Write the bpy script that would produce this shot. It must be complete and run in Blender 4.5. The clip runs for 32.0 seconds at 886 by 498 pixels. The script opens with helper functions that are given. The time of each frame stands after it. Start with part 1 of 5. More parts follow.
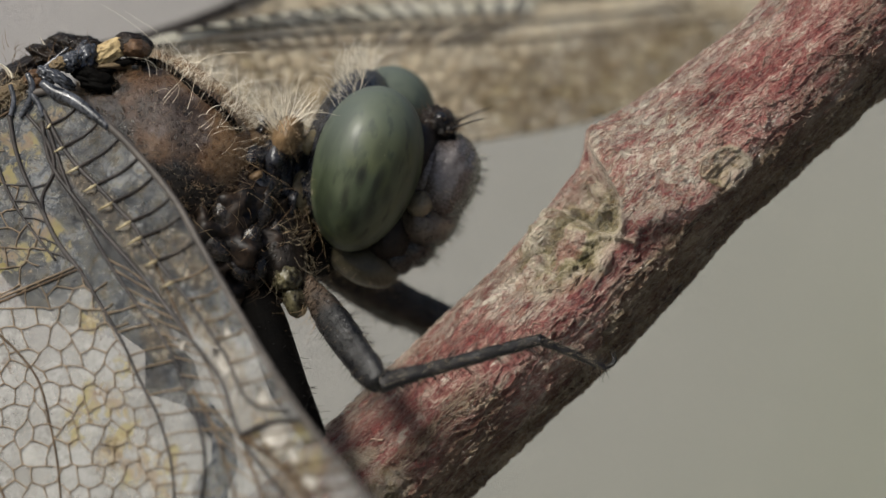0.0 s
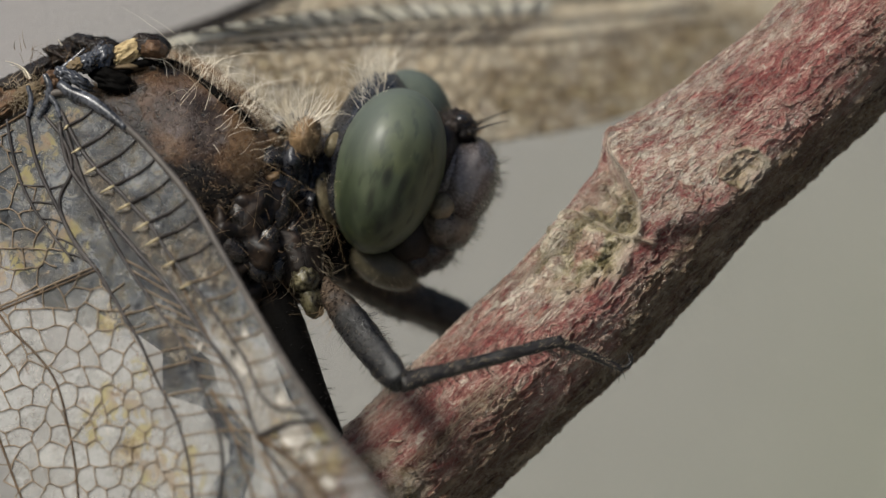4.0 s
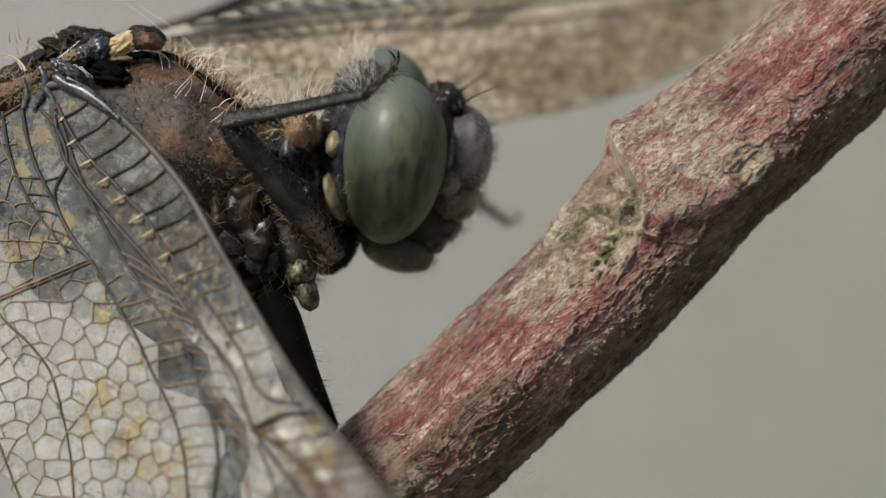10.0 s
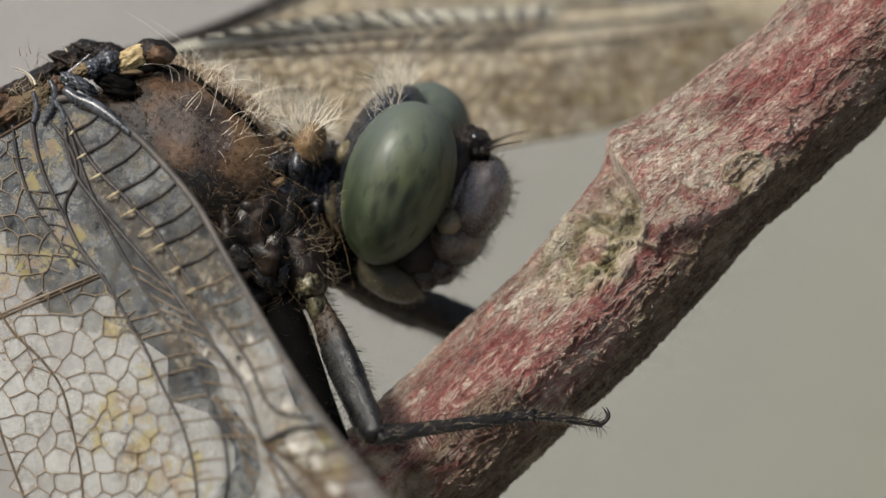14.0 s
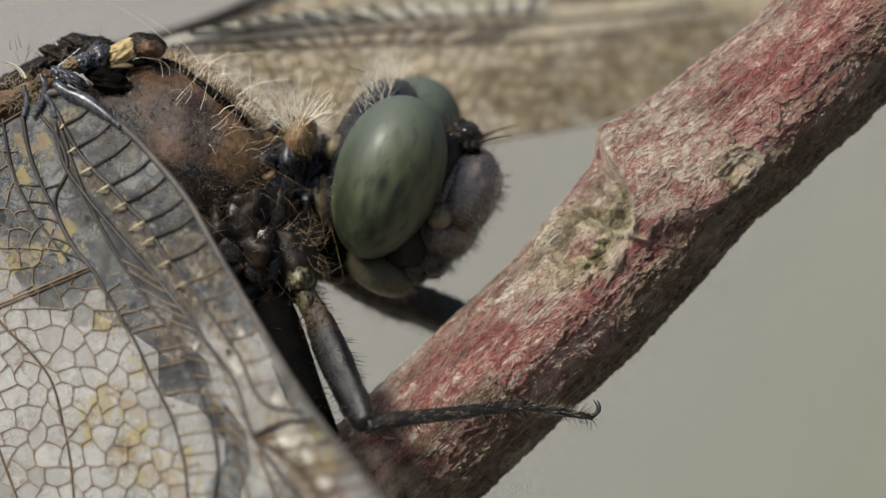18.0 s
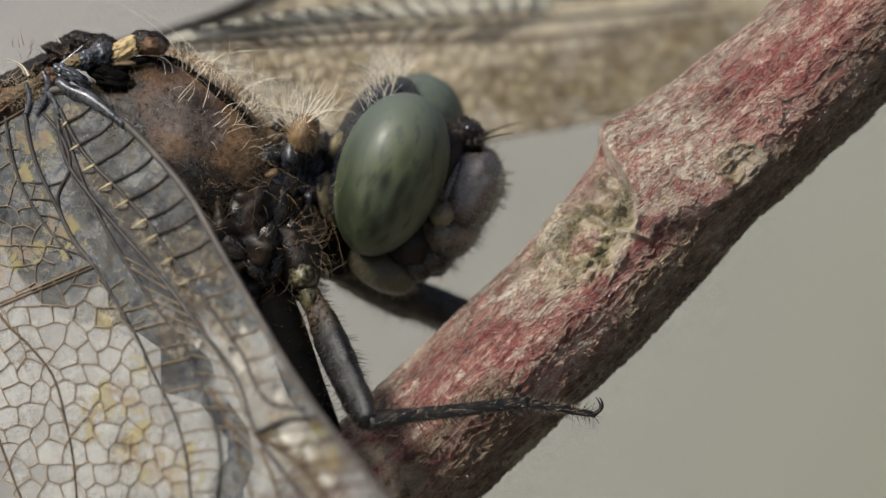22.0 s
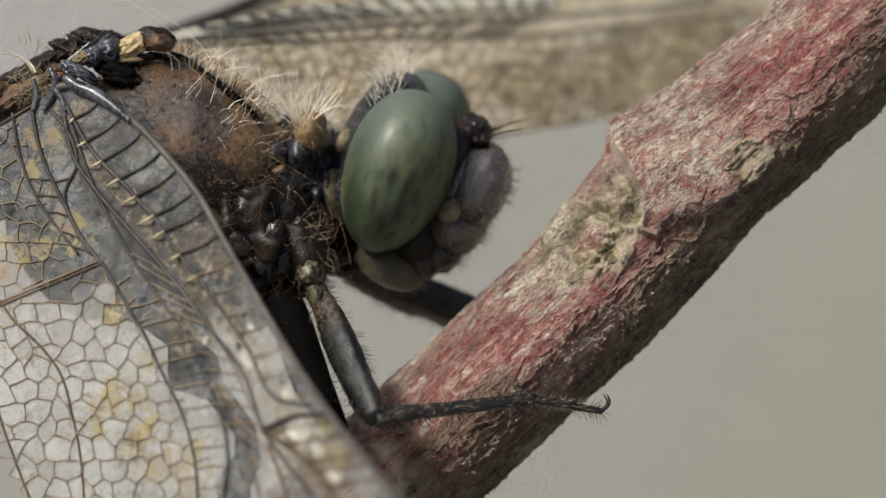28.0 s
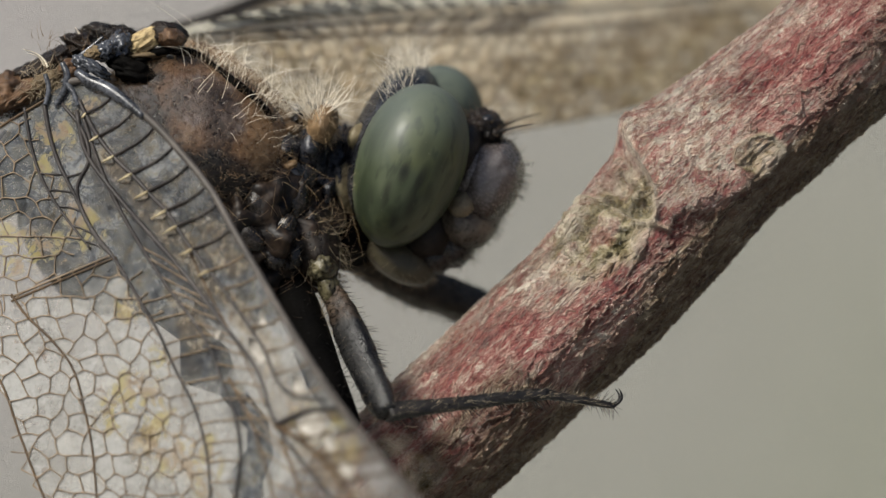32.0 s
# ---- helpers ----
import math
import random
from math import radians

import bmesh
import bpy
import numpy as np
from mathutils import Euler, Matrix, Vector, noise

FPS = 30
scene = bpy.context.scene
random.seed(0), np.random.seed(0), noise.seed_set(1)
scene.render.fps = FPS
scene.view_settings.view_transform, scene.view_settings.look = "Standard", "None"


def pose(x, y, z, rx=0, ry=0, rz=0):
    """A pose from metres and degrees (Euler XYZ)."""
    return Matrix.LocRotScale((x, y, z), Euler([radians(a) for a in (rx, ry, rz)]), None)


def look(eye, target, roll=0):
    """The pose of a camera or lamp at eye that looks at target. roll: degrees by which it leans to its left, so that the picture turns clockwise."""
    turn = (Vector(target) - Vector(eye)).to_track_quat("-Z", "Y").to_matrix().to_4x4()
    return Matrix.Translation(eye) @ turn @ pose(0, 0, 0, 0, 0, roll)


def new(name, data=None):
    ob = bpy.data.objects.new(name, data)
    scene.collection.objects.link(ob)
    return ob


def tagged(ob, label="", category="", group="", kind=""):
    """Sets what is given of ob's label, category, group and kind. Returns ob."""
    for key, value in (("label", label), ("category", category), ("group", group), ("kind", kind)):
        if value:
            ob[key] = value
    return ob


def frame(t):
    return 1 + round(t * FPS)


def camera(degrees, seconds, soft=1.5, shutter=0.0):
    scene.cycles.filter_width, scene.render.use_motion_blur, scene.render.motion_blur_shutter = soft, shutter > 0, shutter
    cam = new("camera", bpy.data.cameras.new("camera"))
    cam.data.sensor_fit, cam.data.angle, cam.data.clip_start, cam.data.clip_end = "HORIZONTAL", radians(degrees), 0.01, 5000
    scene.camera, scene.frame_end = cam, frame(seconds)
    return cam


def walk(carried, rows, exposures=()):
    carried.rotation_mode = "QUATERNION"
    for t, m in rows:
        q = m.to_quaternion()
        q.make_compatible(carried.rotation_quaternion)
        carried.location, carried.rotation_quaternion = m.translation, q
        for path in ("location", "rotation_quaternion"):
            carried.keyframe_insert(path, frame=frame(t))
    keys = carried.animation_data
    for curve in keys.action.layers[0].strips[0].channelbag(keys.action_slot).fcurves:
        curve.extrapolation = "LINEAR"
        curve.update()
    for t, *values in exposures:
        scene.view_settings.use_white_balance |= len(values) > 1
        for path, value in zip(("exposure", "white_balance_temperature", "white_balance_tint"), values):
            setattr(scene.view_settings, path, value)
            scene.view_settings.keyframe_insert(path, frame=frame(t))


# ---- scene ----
# A dragonfly on a bark-covered shoot, seen through a long macro lens. One unit of u is 1/62.72 mm.
U = 0.025 / 1568
DIST = 0.25
M = pose(0, 0, 0, -20, 0, 0)


def P(x, y, d=0.0):
    """A place in the leaning frame of the subject: x and y in units u from its top left corner as seen from the camera, d mm behind the plane of focus."""
    k = U * (DIST + d * 1e-3) / DIST
    return Vector(((x - 784) * k, d * 1e-3, (441 - y) * k))


def eye(dx, dy):
    return M @ pose(-dx * U, -DIST, dy * U, 90, 0, 0)


# ---- camera ----
cam = camera(5.725, 32.0, soft=1.3, shutter=0.5)
cam.data.dof.use_dof = True
cam.data.dof.focus_distance = 0.2478
cam.data.dof.aperture_fstop = 50
walk(cam, [
    (0.0, eye(-19.9, 4.6)),
    (0.5, eye(-19.9, 3.1)),
    (1.0, eye(-13.8, 6.2)),
    (1.5, eye(-3.1, 18.4)),
    (2.0, eye(9.2, 18.4)),
    (2.5, eye(13.8, 13.8)),
    (3.0, eye(7.7, 3.1)),
    (3.5, eye(12.3, 7.7)),
    (5.5, eye(12.2, 3.1)),
    (6.0, eye(12.2, 3.1)),
    (6.5, eye(13.8, 6.1)),
    (7.0, eye(15.3, 4.6)),
    (7.5, eye(12.2, 4.6)),
    (8.0, eye(12.2, 6.1)),
    (8.5, eye(12.2, 4.6)),
    (9.0, eye(9.2, 0.0)),
    (9.5, eye(13.7, -1.6)),
    (10.0, eye(18.4, -4.6)),
    (10.5, eye(23.0, 0.0)),
    (11.0, eye(27.5, 7.6)),
    (11.5, eye(30.6, 15.3)),
    (12.0, eye(26.0, 13.8)),
    (12.5, eye(24.6, 15.3)),
    (13.0, eye(19.9, 10.7)),
    (13.5, eye(18.4, 10.7)),
    (14.0, eye(18.4, 12.3)),
    (14.5, eye(16.8, 12.3)),
    (16.5, eye(6.1, 6.1)),
    (17.0, eye(6.1, 4.6)),
    (17.5, eye(3.1, 1.5)),
    (18.0, eye(1.5, 1.5)),
    (18.5, eye(0.0, 1.5)),
    (19.0, eye(0.0, 0.0)),
    (19.5, eye(0.0, -1.5)),
    (20.0, eye(1.5, -1.5)),
    (20.5, eye(3.1, -1.5)),
    (21.0, eye(3.1, -3.0)),
    (21.5, eye(3.1, -3.0)),
    (22.0, eye(6.1, -3.0)),
    (22.5, eye(7.7, -6.1)),
    (23.0, eye(7.7, -9.2)),
    (23.5, eye(7.7, -10.7)),
    (24.0, eye(7.7, -12.2)),
    (24.5, eye(9.2, -12.2)),
    (25.0, eye(10.7, -12.2)),
    (25.5, eye(12.2, -12.2)),
    (27.5, eye(19.9, -10.7)),
    (28.0, eye(18.4, -9.2)),
    (28.5, eye(16.8, -9.2)),
    (29.0, eye(16.8, -13.8)),
    (29.5, eye(15.3, -15.3)),
    (30.0, eye(18.4, -18.4)),
    (30.5, eye(19.9, -18.4)),
    (31.0, eye(29.1, -18.4)),
    (31.5, eye(36.7, -16.8)),
    (32.0, eye(39.8, -18.4)),
], exposures=[(0.0, -0.26), (3.5, -0.25), (6.0, -0.18), (9.0, -0.17), (14.0, -0.09), (20.0, -0.12), (28.0, -0.04), (30.0, -0.09), (32.0, -0.10)])

# ---- world and sun ----
world = bpy.data.worlds.new("world")
scene.world = world
world.use_nodes = True
wn = world.node_tree
sky = wn.nodes.new("ShaderNodeTexSky")
sky.sky_type, sky.sun_disc = "NISHITA", False
SUN_EL, SUN_AZ = radians(55), radians(244)
sky.sun_elevation, sky.sun_rotation = SUN_EL, SUN_AZ
sky.dust_density, sky.air_density = 4.0, 1.0
wn.links.new(sky.outputs[0], wn.nodes["Background"].inputs[0])
wn.nodes["Background"].inputs[1].default_value = 0.088
lamp = bpy.data.lights.new("sun", "SUN")
lamp.energy, lamp.angle, lamp.color = 5.5, radians(17), (1.0, 0.972, 0.893)
sun = new("sun", lamp)
to_sun = Vector((math.sin(SUN_AZ) * math.cos(SUN_EL), math.cos(SUN_AZ) * math.cos(SUN_EL), math.sin(SUN_EL)))
sun.matrix_world = look(to_sun * 5, (0, 0, 0))

# ---- materials ----


class Nodes:
    def __init__(self, name):
        self.m = bpy.data.materials.new(name)
        self.m.use_nodes = True
        self.t = self.m.node_tree
        self.b = self.t.nodes["Principled BSDF"]
        co = self.t.nodes.new("ShaderNodeTexCoord")
        mp = self.t.nodes.new("ShaderNodeMapping")
        mp.inputs["Scale"].default_value = (1000, 1000, 1000)
        self.link(co.outputs["Object"], mp.inputs[0])
        self.mm = mp.outputs[0]

    def link(self, a, b):
        self.t.links.new(a, b)

    def put(self, sock, v):
        if isinstance(v, bpy.types.NodeSocket):
            self.link(v, sock)
        elif isinstance(v, tuple) and len(v) == 3 and sock.type == "RGBA":
            sock.default_value = (*v, 1)
        else:
            sock.default_value = v

    def stretch(self, sx, sy, sz):
        mp = self.t.nodes.new("ShaderNodeMapping")
        mp.inputs["Scale"].default_value = (sx, sy, sz)
        self.link(self.mm, mp.inputs[0])
        return mp.outputs[0]

    def noise(self, scale, detail=4.0, rough=0.6, co=None, distort=0.0):
        n = self.t.nodes.new("ShaderNodeTexNoise")
        self.link(co or self.mm, n.inputs["Vector"])
        n.inputs["Scale"].default_value, n.inputs["Detail"].default_value = scale, detail
        n.inputs["Roughness"].default_value, n.inputs["Distortion"].default_value = rough, distort
        return n.outputs["Fac"]

    def voronoi(self, scale, co=None, feature="F1"):
        n = self.t.nodes.new("ShaderNodeTexVoronoi")
        n.feature = feature
        self.link(co or self.mm, n.inputs["Vector"])
        n.inputs["Scale"].default_value = scale
        return n.outputs["Distance"]

    def attr(self, name):
        n = self.t.nodes.new("ShaderNodeAttribute")
        n.attribute_name = name
        return n.outputs["Fac"]

    def ramp(self, f, *stops):
        n = self.t.nodes.new("ShaderNodeValToRGB")
        self.link(f, n.inputs[0])
        e = n.color_ramp.elements
        while len(e) < len(stops):
            e.new(0.5)
        for el, (pos, c) in zip(e, stops):
            el.position = pos
            el.color = (*c, 1) if isinstance(c, tuple) else (c, c, c, 1)
        return n.outputs[0]

    def mix(self, f, a, b, how="MIX"):
        n = self.t.nodes.new("ShaderNodeMix")
        n.data_type, n.blend_type = "RGBA", how
        self.put(n.inputs[0], f), self.put(n.inputs[6], a), self.put(n.inputs[7], b)
        return n.outputs[2]

    def math(self, how, a, b=0.0):
        n = self.t.nodes.new("ShaderNodeMath")
        n.operation = how
        self.put(n.inputs[0], a), self.put(n.inputs[1], b)
        return n.outputs[0]

    def bump(self, h, mm, strength=1.0):
        n = self.t.nodes.new("ShaderNodeBump")
        n.inputs["Strength"].default_value, n.inputs["Distance"].default_value = strength, mm * 1e-3
        self.link(h, n.inputs["Height"])
        self.link(n.outputs[0], self.b.inputs["Normal"])
        return n.outputs[0]

    def done(self, colour, rough=0.6, spec=0.5, **more):
        self.put(self.b.inputs["Base Color"], colour)
        self.put(self.b.inputs["Roughness"], rough)
        self.put(self.b.inputs["Specular IOR Level"], spec)
        for k, v in more.items():
            self.put(self.b.inputs[k.replace("_", " ")], v)
        return self.m


def cuticle(name, dark, light, scale=1.2, rough=0.5, spec=0.5, bump=0.02, lo=0.35, hi=0.65, fine=9.0, **more):
    """Chitin with mottling at two scales and a finely pitted relief."""
    n = Nodes(name)
    a, b = n.noise(scale, 5), n.noise(fine, 4)
    c = n.ramp(n.math("ADD", n.math("MULTIPLY", a, 0.7), n.math("MULTIPLY", b, 0.3)), (lo, dark), (hi, light))
    n.bump(n.math("ADD", b, n.noise(fine * 3, 2)), bump)
    return n.done(c, n.ramp(b, (0.3, max(0.1, rough - 0.15)), (0.7, min(1.0, rough + 0.15))), spec, **more)


def thorax_material():
    """Rust-brown shoulder plates with a dusty blue bloom in the middle, blackish further down."""
    n = Nodes("brown_thorax")
    a, b = n.noise(0.8, 5, 0.6), n.noise(6, 5, 0.7)
    f = n.math("ADD", n.math("MULTIPLY", a, 0.72), n.math("MULTIPLY", b, 0.28))
    c = n.ramp(f, (0.40, (0.024, 0.012, 0.007)), (0.50, (0.098, 0.050, 0.022)), (0.60, (0.25, 0.145, 0.070)))
    bloom = n.ramp(f, (0.42, (0.013, 0.009, 0.007)), (0.52, (0.048, 0.037, 0.034)), (0.62, (0.13, 0.117, 0.120)))
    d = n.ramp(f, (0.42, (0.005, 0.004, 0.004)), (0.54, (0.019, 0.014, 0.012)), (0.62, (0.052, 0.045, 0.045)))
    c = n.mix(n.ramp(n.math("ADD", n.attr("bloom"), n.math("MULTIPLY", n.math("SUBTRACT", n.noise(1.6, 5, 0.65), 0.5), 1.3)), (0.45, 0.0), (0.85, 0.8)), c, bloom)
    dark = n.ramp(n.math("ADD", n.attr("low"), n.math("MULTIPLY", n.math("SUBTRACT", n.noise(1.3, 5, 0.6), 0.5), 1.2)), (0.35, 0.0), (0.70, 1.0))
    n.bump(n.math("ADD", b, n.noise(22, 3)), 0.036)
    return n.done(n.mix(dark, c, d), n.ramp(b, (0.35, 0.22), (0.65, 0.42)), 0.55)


def bark_material():
    n = Nodes("red_bark")
    streak = n.noise(1.0, 6, 0.65, n.stretch(0.13, 1, 1), 0.4)
    fine = n.noise(5.0, 8, 0.78, n.stretch(0.55, 1, 1), 0.9)
    red = n.ramp(n.math("ADD", n.math("MULTIPLY", streak, 0.48), n.math("MULTIPLY", fine, 0.52)),
                 (0.38, (0.060, 0.015, 0.017)), (0.45, (0.205, 0.047, 0.045)), (0.508, (0.40, 0.125, 0.110)), (0.55, (0.63, 0.37, 0.305)), (0.598, (0.95, 0.86, 0.73)))
    # wavy edges of thin split skin
    skin = []
    for scale, width, stretch, lo in ((1.3, 0.030, 0.20, 0.45), (2.8, 0.044, 0.22, 0.46), (7.0, 0.055, 0.36, 0.48)):
        line = n.math("ABSOLUTE", n.math("SUBTRACT", n.noise(scale, 5, 0.62, n.stretch(stretch, 1, 1), 0.7), 0.5))
        mask = n.ramp(n.math("ADD", n.noise(1.7 + scale * 0.4, 5, 0.7, n.stretch(0.5, 1, 1)), n.math("MULTIPLY", n.attr("aged_shade"), 0.10)), (lo, 0.0), (lo + 0.10, 1.0))
        skin.append(n.math("MULTIPLY", n.ramp(line, (0.0, 1.0), (width * 0.5, 0.6), (width, 0.0)), mask))
    edges = n.math("MULTIPLY", n.math("MAXIMUM", skin[0], n.math("MAXIMUM", n.math("MULTIPLY", skin[1], 0.85), n.math("MULTIPLY", skin[2], 0.7))), n.math("ADD", 0.55, n.math("MULTIPLY", n.math("MAXIMUM", n.attr("aged_shade"), n.attr("crust")), 0.45)))
    flake = n.ramp(n.noise(5.0, 5, 0.7), (0.35, (0.36, 0.26, 0.19)), (0.62, (0.86, 0.75, 0.61)))
    c = n.mix(n.math("MULTIPLY", n.attr("flake"), 0.62), red, flake)
    scar = n.ramp(n.noise(1.0, 6, 0.62, None, 0.5), (0.36, (0.15, 0.125, 0.05)), (0.42, (0.40, 0.34, 0.18)), (0.47, (0.70, 0.60, 0.40)), (0.54, (0.90, 0.80, 0.63)), (0.64, (0.70, 0.45, 0.34)))
    rosy = n.ramp(n.noise(2.2, 5, 0.7), (0.40, (0.28, 0.11, 0.085)), (0.50, (0.52, 0.27, 0.21)), (0.58, (0.76, 0.62, 0.48)))
    scar = n.mix(n.ramp(n.noise(0.9, 4, 0.6), (0.47, 0.0), (0.57, 0.9)), scar, rosy)
    c = n.mix(n.attr("scar"), c, scar)
    olive = n.ramp(n.noise(3.2, 6, 0.7, None, 0.6), (0.38, (0.040, 0.034, 0.013)), (0.50, (0.15, 0.125, 0.052)), (0.60, (0.40, 0.33, 0.18)))
    c = n.mix(n.math("MULTIPLY", n.attr("cork"), 0.92), c, olive)
    # browner old bark, darkened so that the colour carries the underside's shade
    aged_shade = n.ramp(n.noise(2.6, 7, 0.72, n.stretch(0.26, 1, 1), 0.4), (0.36, (0.052, 0.027, 0.017)), (0.45, (0.135, 0.066, 0.042)), (0.54, (0.235, 0.142, 0.090)), (0.63, (0.45, 0.35, 0.23)))
    c = n.mix(n.attr("aged_shade"), c, aged_shade)
    tan = n.mix(n.attr("aged_shade"), flake, n.ramp(n.noise(4.0, 5, 0.7), (0.35, (0.26, 0.19, 0.11)), (0.65, (0.68, 0.56, 0.39))))
    c = n.mix(n.math("MULTIPLY", edges, n.math("SUBTRACT", 0.95, n.math("MULTIPLY", n.attr("scar"), 0.4))), c, tan)
    c = n.mix(n.math("MULTIPLY", n.attr("pale"), 0.8), c, n.ramp(n.noise(4.0, 5, 0.7), (0.38, (0.34, 0.25, 0.17)), (0.60, (0.74, 0.64, 0.50))))
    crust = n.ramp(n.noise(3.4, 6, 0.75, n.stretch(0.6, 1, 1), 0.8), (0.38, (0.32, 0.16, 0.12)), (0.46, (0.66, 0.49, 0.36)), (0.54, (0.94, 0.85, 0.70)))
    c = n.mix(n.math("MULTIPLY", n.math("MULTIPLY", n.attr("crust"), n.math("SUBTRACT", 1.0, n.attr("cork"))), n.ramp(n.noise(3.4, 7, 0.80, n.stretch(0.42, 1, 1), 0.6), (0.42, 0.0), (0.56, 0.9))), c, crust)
    n.bump(n.math("ADD", n.math("ADD", n.math("MULTIPLY", fine, 1.2), n.math("MULTIPLY", edges, 1.3)), n.math("ADD", n.math("MULTIPLY", n.noise(12, 6, 0.75), 1.0), n.math("MULTIPLY", n.attr("scar"), n.math("MULTIPLY", n.noise(1.5, 5, 0.6, None, 0.8), 1.5)))), 0.18)
    return n.done(c, n.ramp(fine, (0.42, 0.46), (0.58, 0.24)), 0.6)


def eye_material():
    n = Nodes("compound_eye")
    band = n.noise(0.8, 3, 0.5, n.stretch(1.0, 1.0, 0.4), 0.3)
    c = n.ramp(band, (0.36, (0.024, 0.032, 0.017)), (0.48, (0.050, 0.063, 0.036)), (0.64, (0.082, 0.096, 0.058)))
    c = n.mix(n.ramp(n.noise(0.7, 3, 0.5), (0.48, 0.0), (0.62, 0.6)), c, (0.080, 0.090, 0.034))
    spot = n.ramp(n.noise(2.4, 2, 0.4, n.stretch(1.5, 1.2, 0.5)), (0.55, 0.0), (0.70, 1.0))
    c = n.mix(n.math("MULTIPLY", spot, 0.75), c, (0.018, 0.024, 0.014))
    c = n.mix(n.math("MULTIPLY", n.attr("blue"), 0.75), c, (0.105, 0.122, 0.108))
    c = n.mix(n.attr("fleck"), c, (0.012, 0.014, 0.010))
    dust = n.ramp(n.noise(8, 3, 0.6), (0.70, 0.0), (0.76, 1.0))
    c = n.mix(n.math("MULTIPLY", dust, 0.4), c, (0.30, 0.28, 0.20))
    n.bump(n.voronoi(30), 0.003, 0.6)
    return n.done(c, 0.50, 0.30, Coat_Weight=0.07, Coat_Roughness=0.2)


def membrane_material(name, tint, stain, veil=0.55, yellow=0.6, through_light=0.3):
    """Worn wing film: partly clear, partly a pale film that scatters light, with stains."""
    n = Nodes(name)
    a = n.noise(0.7, 5, 0.65)
    c = n.ramp(n.math("ADD", n.math("MULTIPLY", a, 0.6), n.math("MULTIPLY", n.noise(4, 4), 0.4)), (0.38, stain), (0.52, tint))
    yel = n.math("MULTIPLY", n.attr("stain"), n.ramp(n.noise(1.8, 6, 0.7, None, 0.8), (0.44, 0.0), (0.54, 1.0)))
    c = n.mix(n.math("MULTIPLY", yel, yellow), c, n.ramp(n.noise(1.3, 4, 0.6), (0.46, (0.35, 0.28, 0.055)), (0.58, (0.27, 0.18, 0.085))))
    speck = n.ramp(n.noise(2.6, 5, 0.7, None, 0.8), (0.585, 0.0), (0.66, 1.0))
    c = n.mix(n.math("MULTIPLY", speck, 0.8), c, (0.17, 0.095, 0.05))
    c = n.mix(n.math("MULTIPLY", n.math("MULTIPLY", n.attr("clear"), n.math("SUBTRACT", 1.0, yel)), 0.8), c, n.ramp(n.noise(2.3, 7, 0.75, None, 1.0), (0.37, (0.065, 0.072, 0.09)), (0.44, (0.15, 0.175, 0.21)), (0.52, (0.40, 0.41, 0.41)), (0.58, (0.33, 0.31, 0.24)), (0.63, (0.20, 0.135, 0.07))))
    brown = n.math("MULTIPLY", n.attr("brown"), n.ramp(n.noise(2.0, 6, 0.7, None, 0.8), (0.38, 0.15), (0.52, 1.0)))
    c = n.mix(n.math("MULTIPLY", brown, 0.75), c, n.ramp(n.noise(3.0, 5, 0.7), (0.38, (0.075, 0.050, 0.028)), (0.50, (0.23, 0.165, 0.090)), (0.60, (0.44, 0.38, 0.28))))
    smoke = n.math("MULTIPLY", n.attr("smoke"), n.ramp(n.noise(2.2, 6, 0.7, n.stretch(1, 1, 0.5), 0.6), (0.38, 0.35), (0.55, 1.0)))
    c = n.mix(n.math("MULTIPLY", smoke, 0.85), c, n.ramp(n.noise(4, 5, 0.7), (0.38, (0.012, 0.010, 0.010)), (0.62, (0.060, 0.056, 0.058))))
    n.bump(n.noise(3.0, 6, 0.7), 0.07)
    n.done(c, 0.42, 0.4)
    tr = n.t.nodes.new("ShaderNodeBsdfTransparent")
    tr.inputs[0].default_value = (0.93, 0.92, 0.90, 1)
    tl = n.t.nodes.new("ShaderNodeBsdfTranslucent")
    n.link(c, tl.inputs[0])
    m1 = n.t.nodes.new("ShaderNodeMixShader")
    m1.inputs[0].default_value = through_light
    n.link(n.b.outputs[0], m1.inputs[1]), n.link(tl.outputs[0], m1.inputs[2])
    m2 = n.t.nodes.new("ShaderNodeMixShader")
    film_veil = n.ramp(n.noise(0.6, 5, 0.65), (0.38, veil - 0.15), (0.62, veil + 0.15))
    cells = n.t.nodes.new("ShaderNodeTexVoronoi")
    n.link(n.mm, cells.inputs["Vector"])
    cells.inputs["Scale"].default_value = 1.3
    film_veil = n.math("MULTIPLY", film_veil, n.ramp(cells.outputs["Color"], (0.1, 0.72), (0.9, 1.2)))
    clear = n.math("SUBTRACT", 1.0, n.math("MULTIPLY", n.attr("clear"), n.ramp(n.noise(1.3, 6, 0.7, None, 0.8), (0.40, 0.40), (0.60, 0.0))))
    film_and_stains = n.math("MAXIMUM", n.math("MULTIPLY", film_veil, clear), n.math("MULTIPLY", n.math("ADD", n.math("ADD", n.math("MULTIPLY", yel, 1.4), n.math("ADD", brown, n.math("MULTIPLY", smoke, 1.2))), speck), 0.55))
    n.link(film_and_stains, m2.inputs[0])
    n.link(tr.outputs[0], m2.inputs[1]), n.link(m1.outputs[0], m2.inputs[2])
    n.link(m2.outputs[0], n.t.nodes["Material Output"].inputs[0])
    return n.m


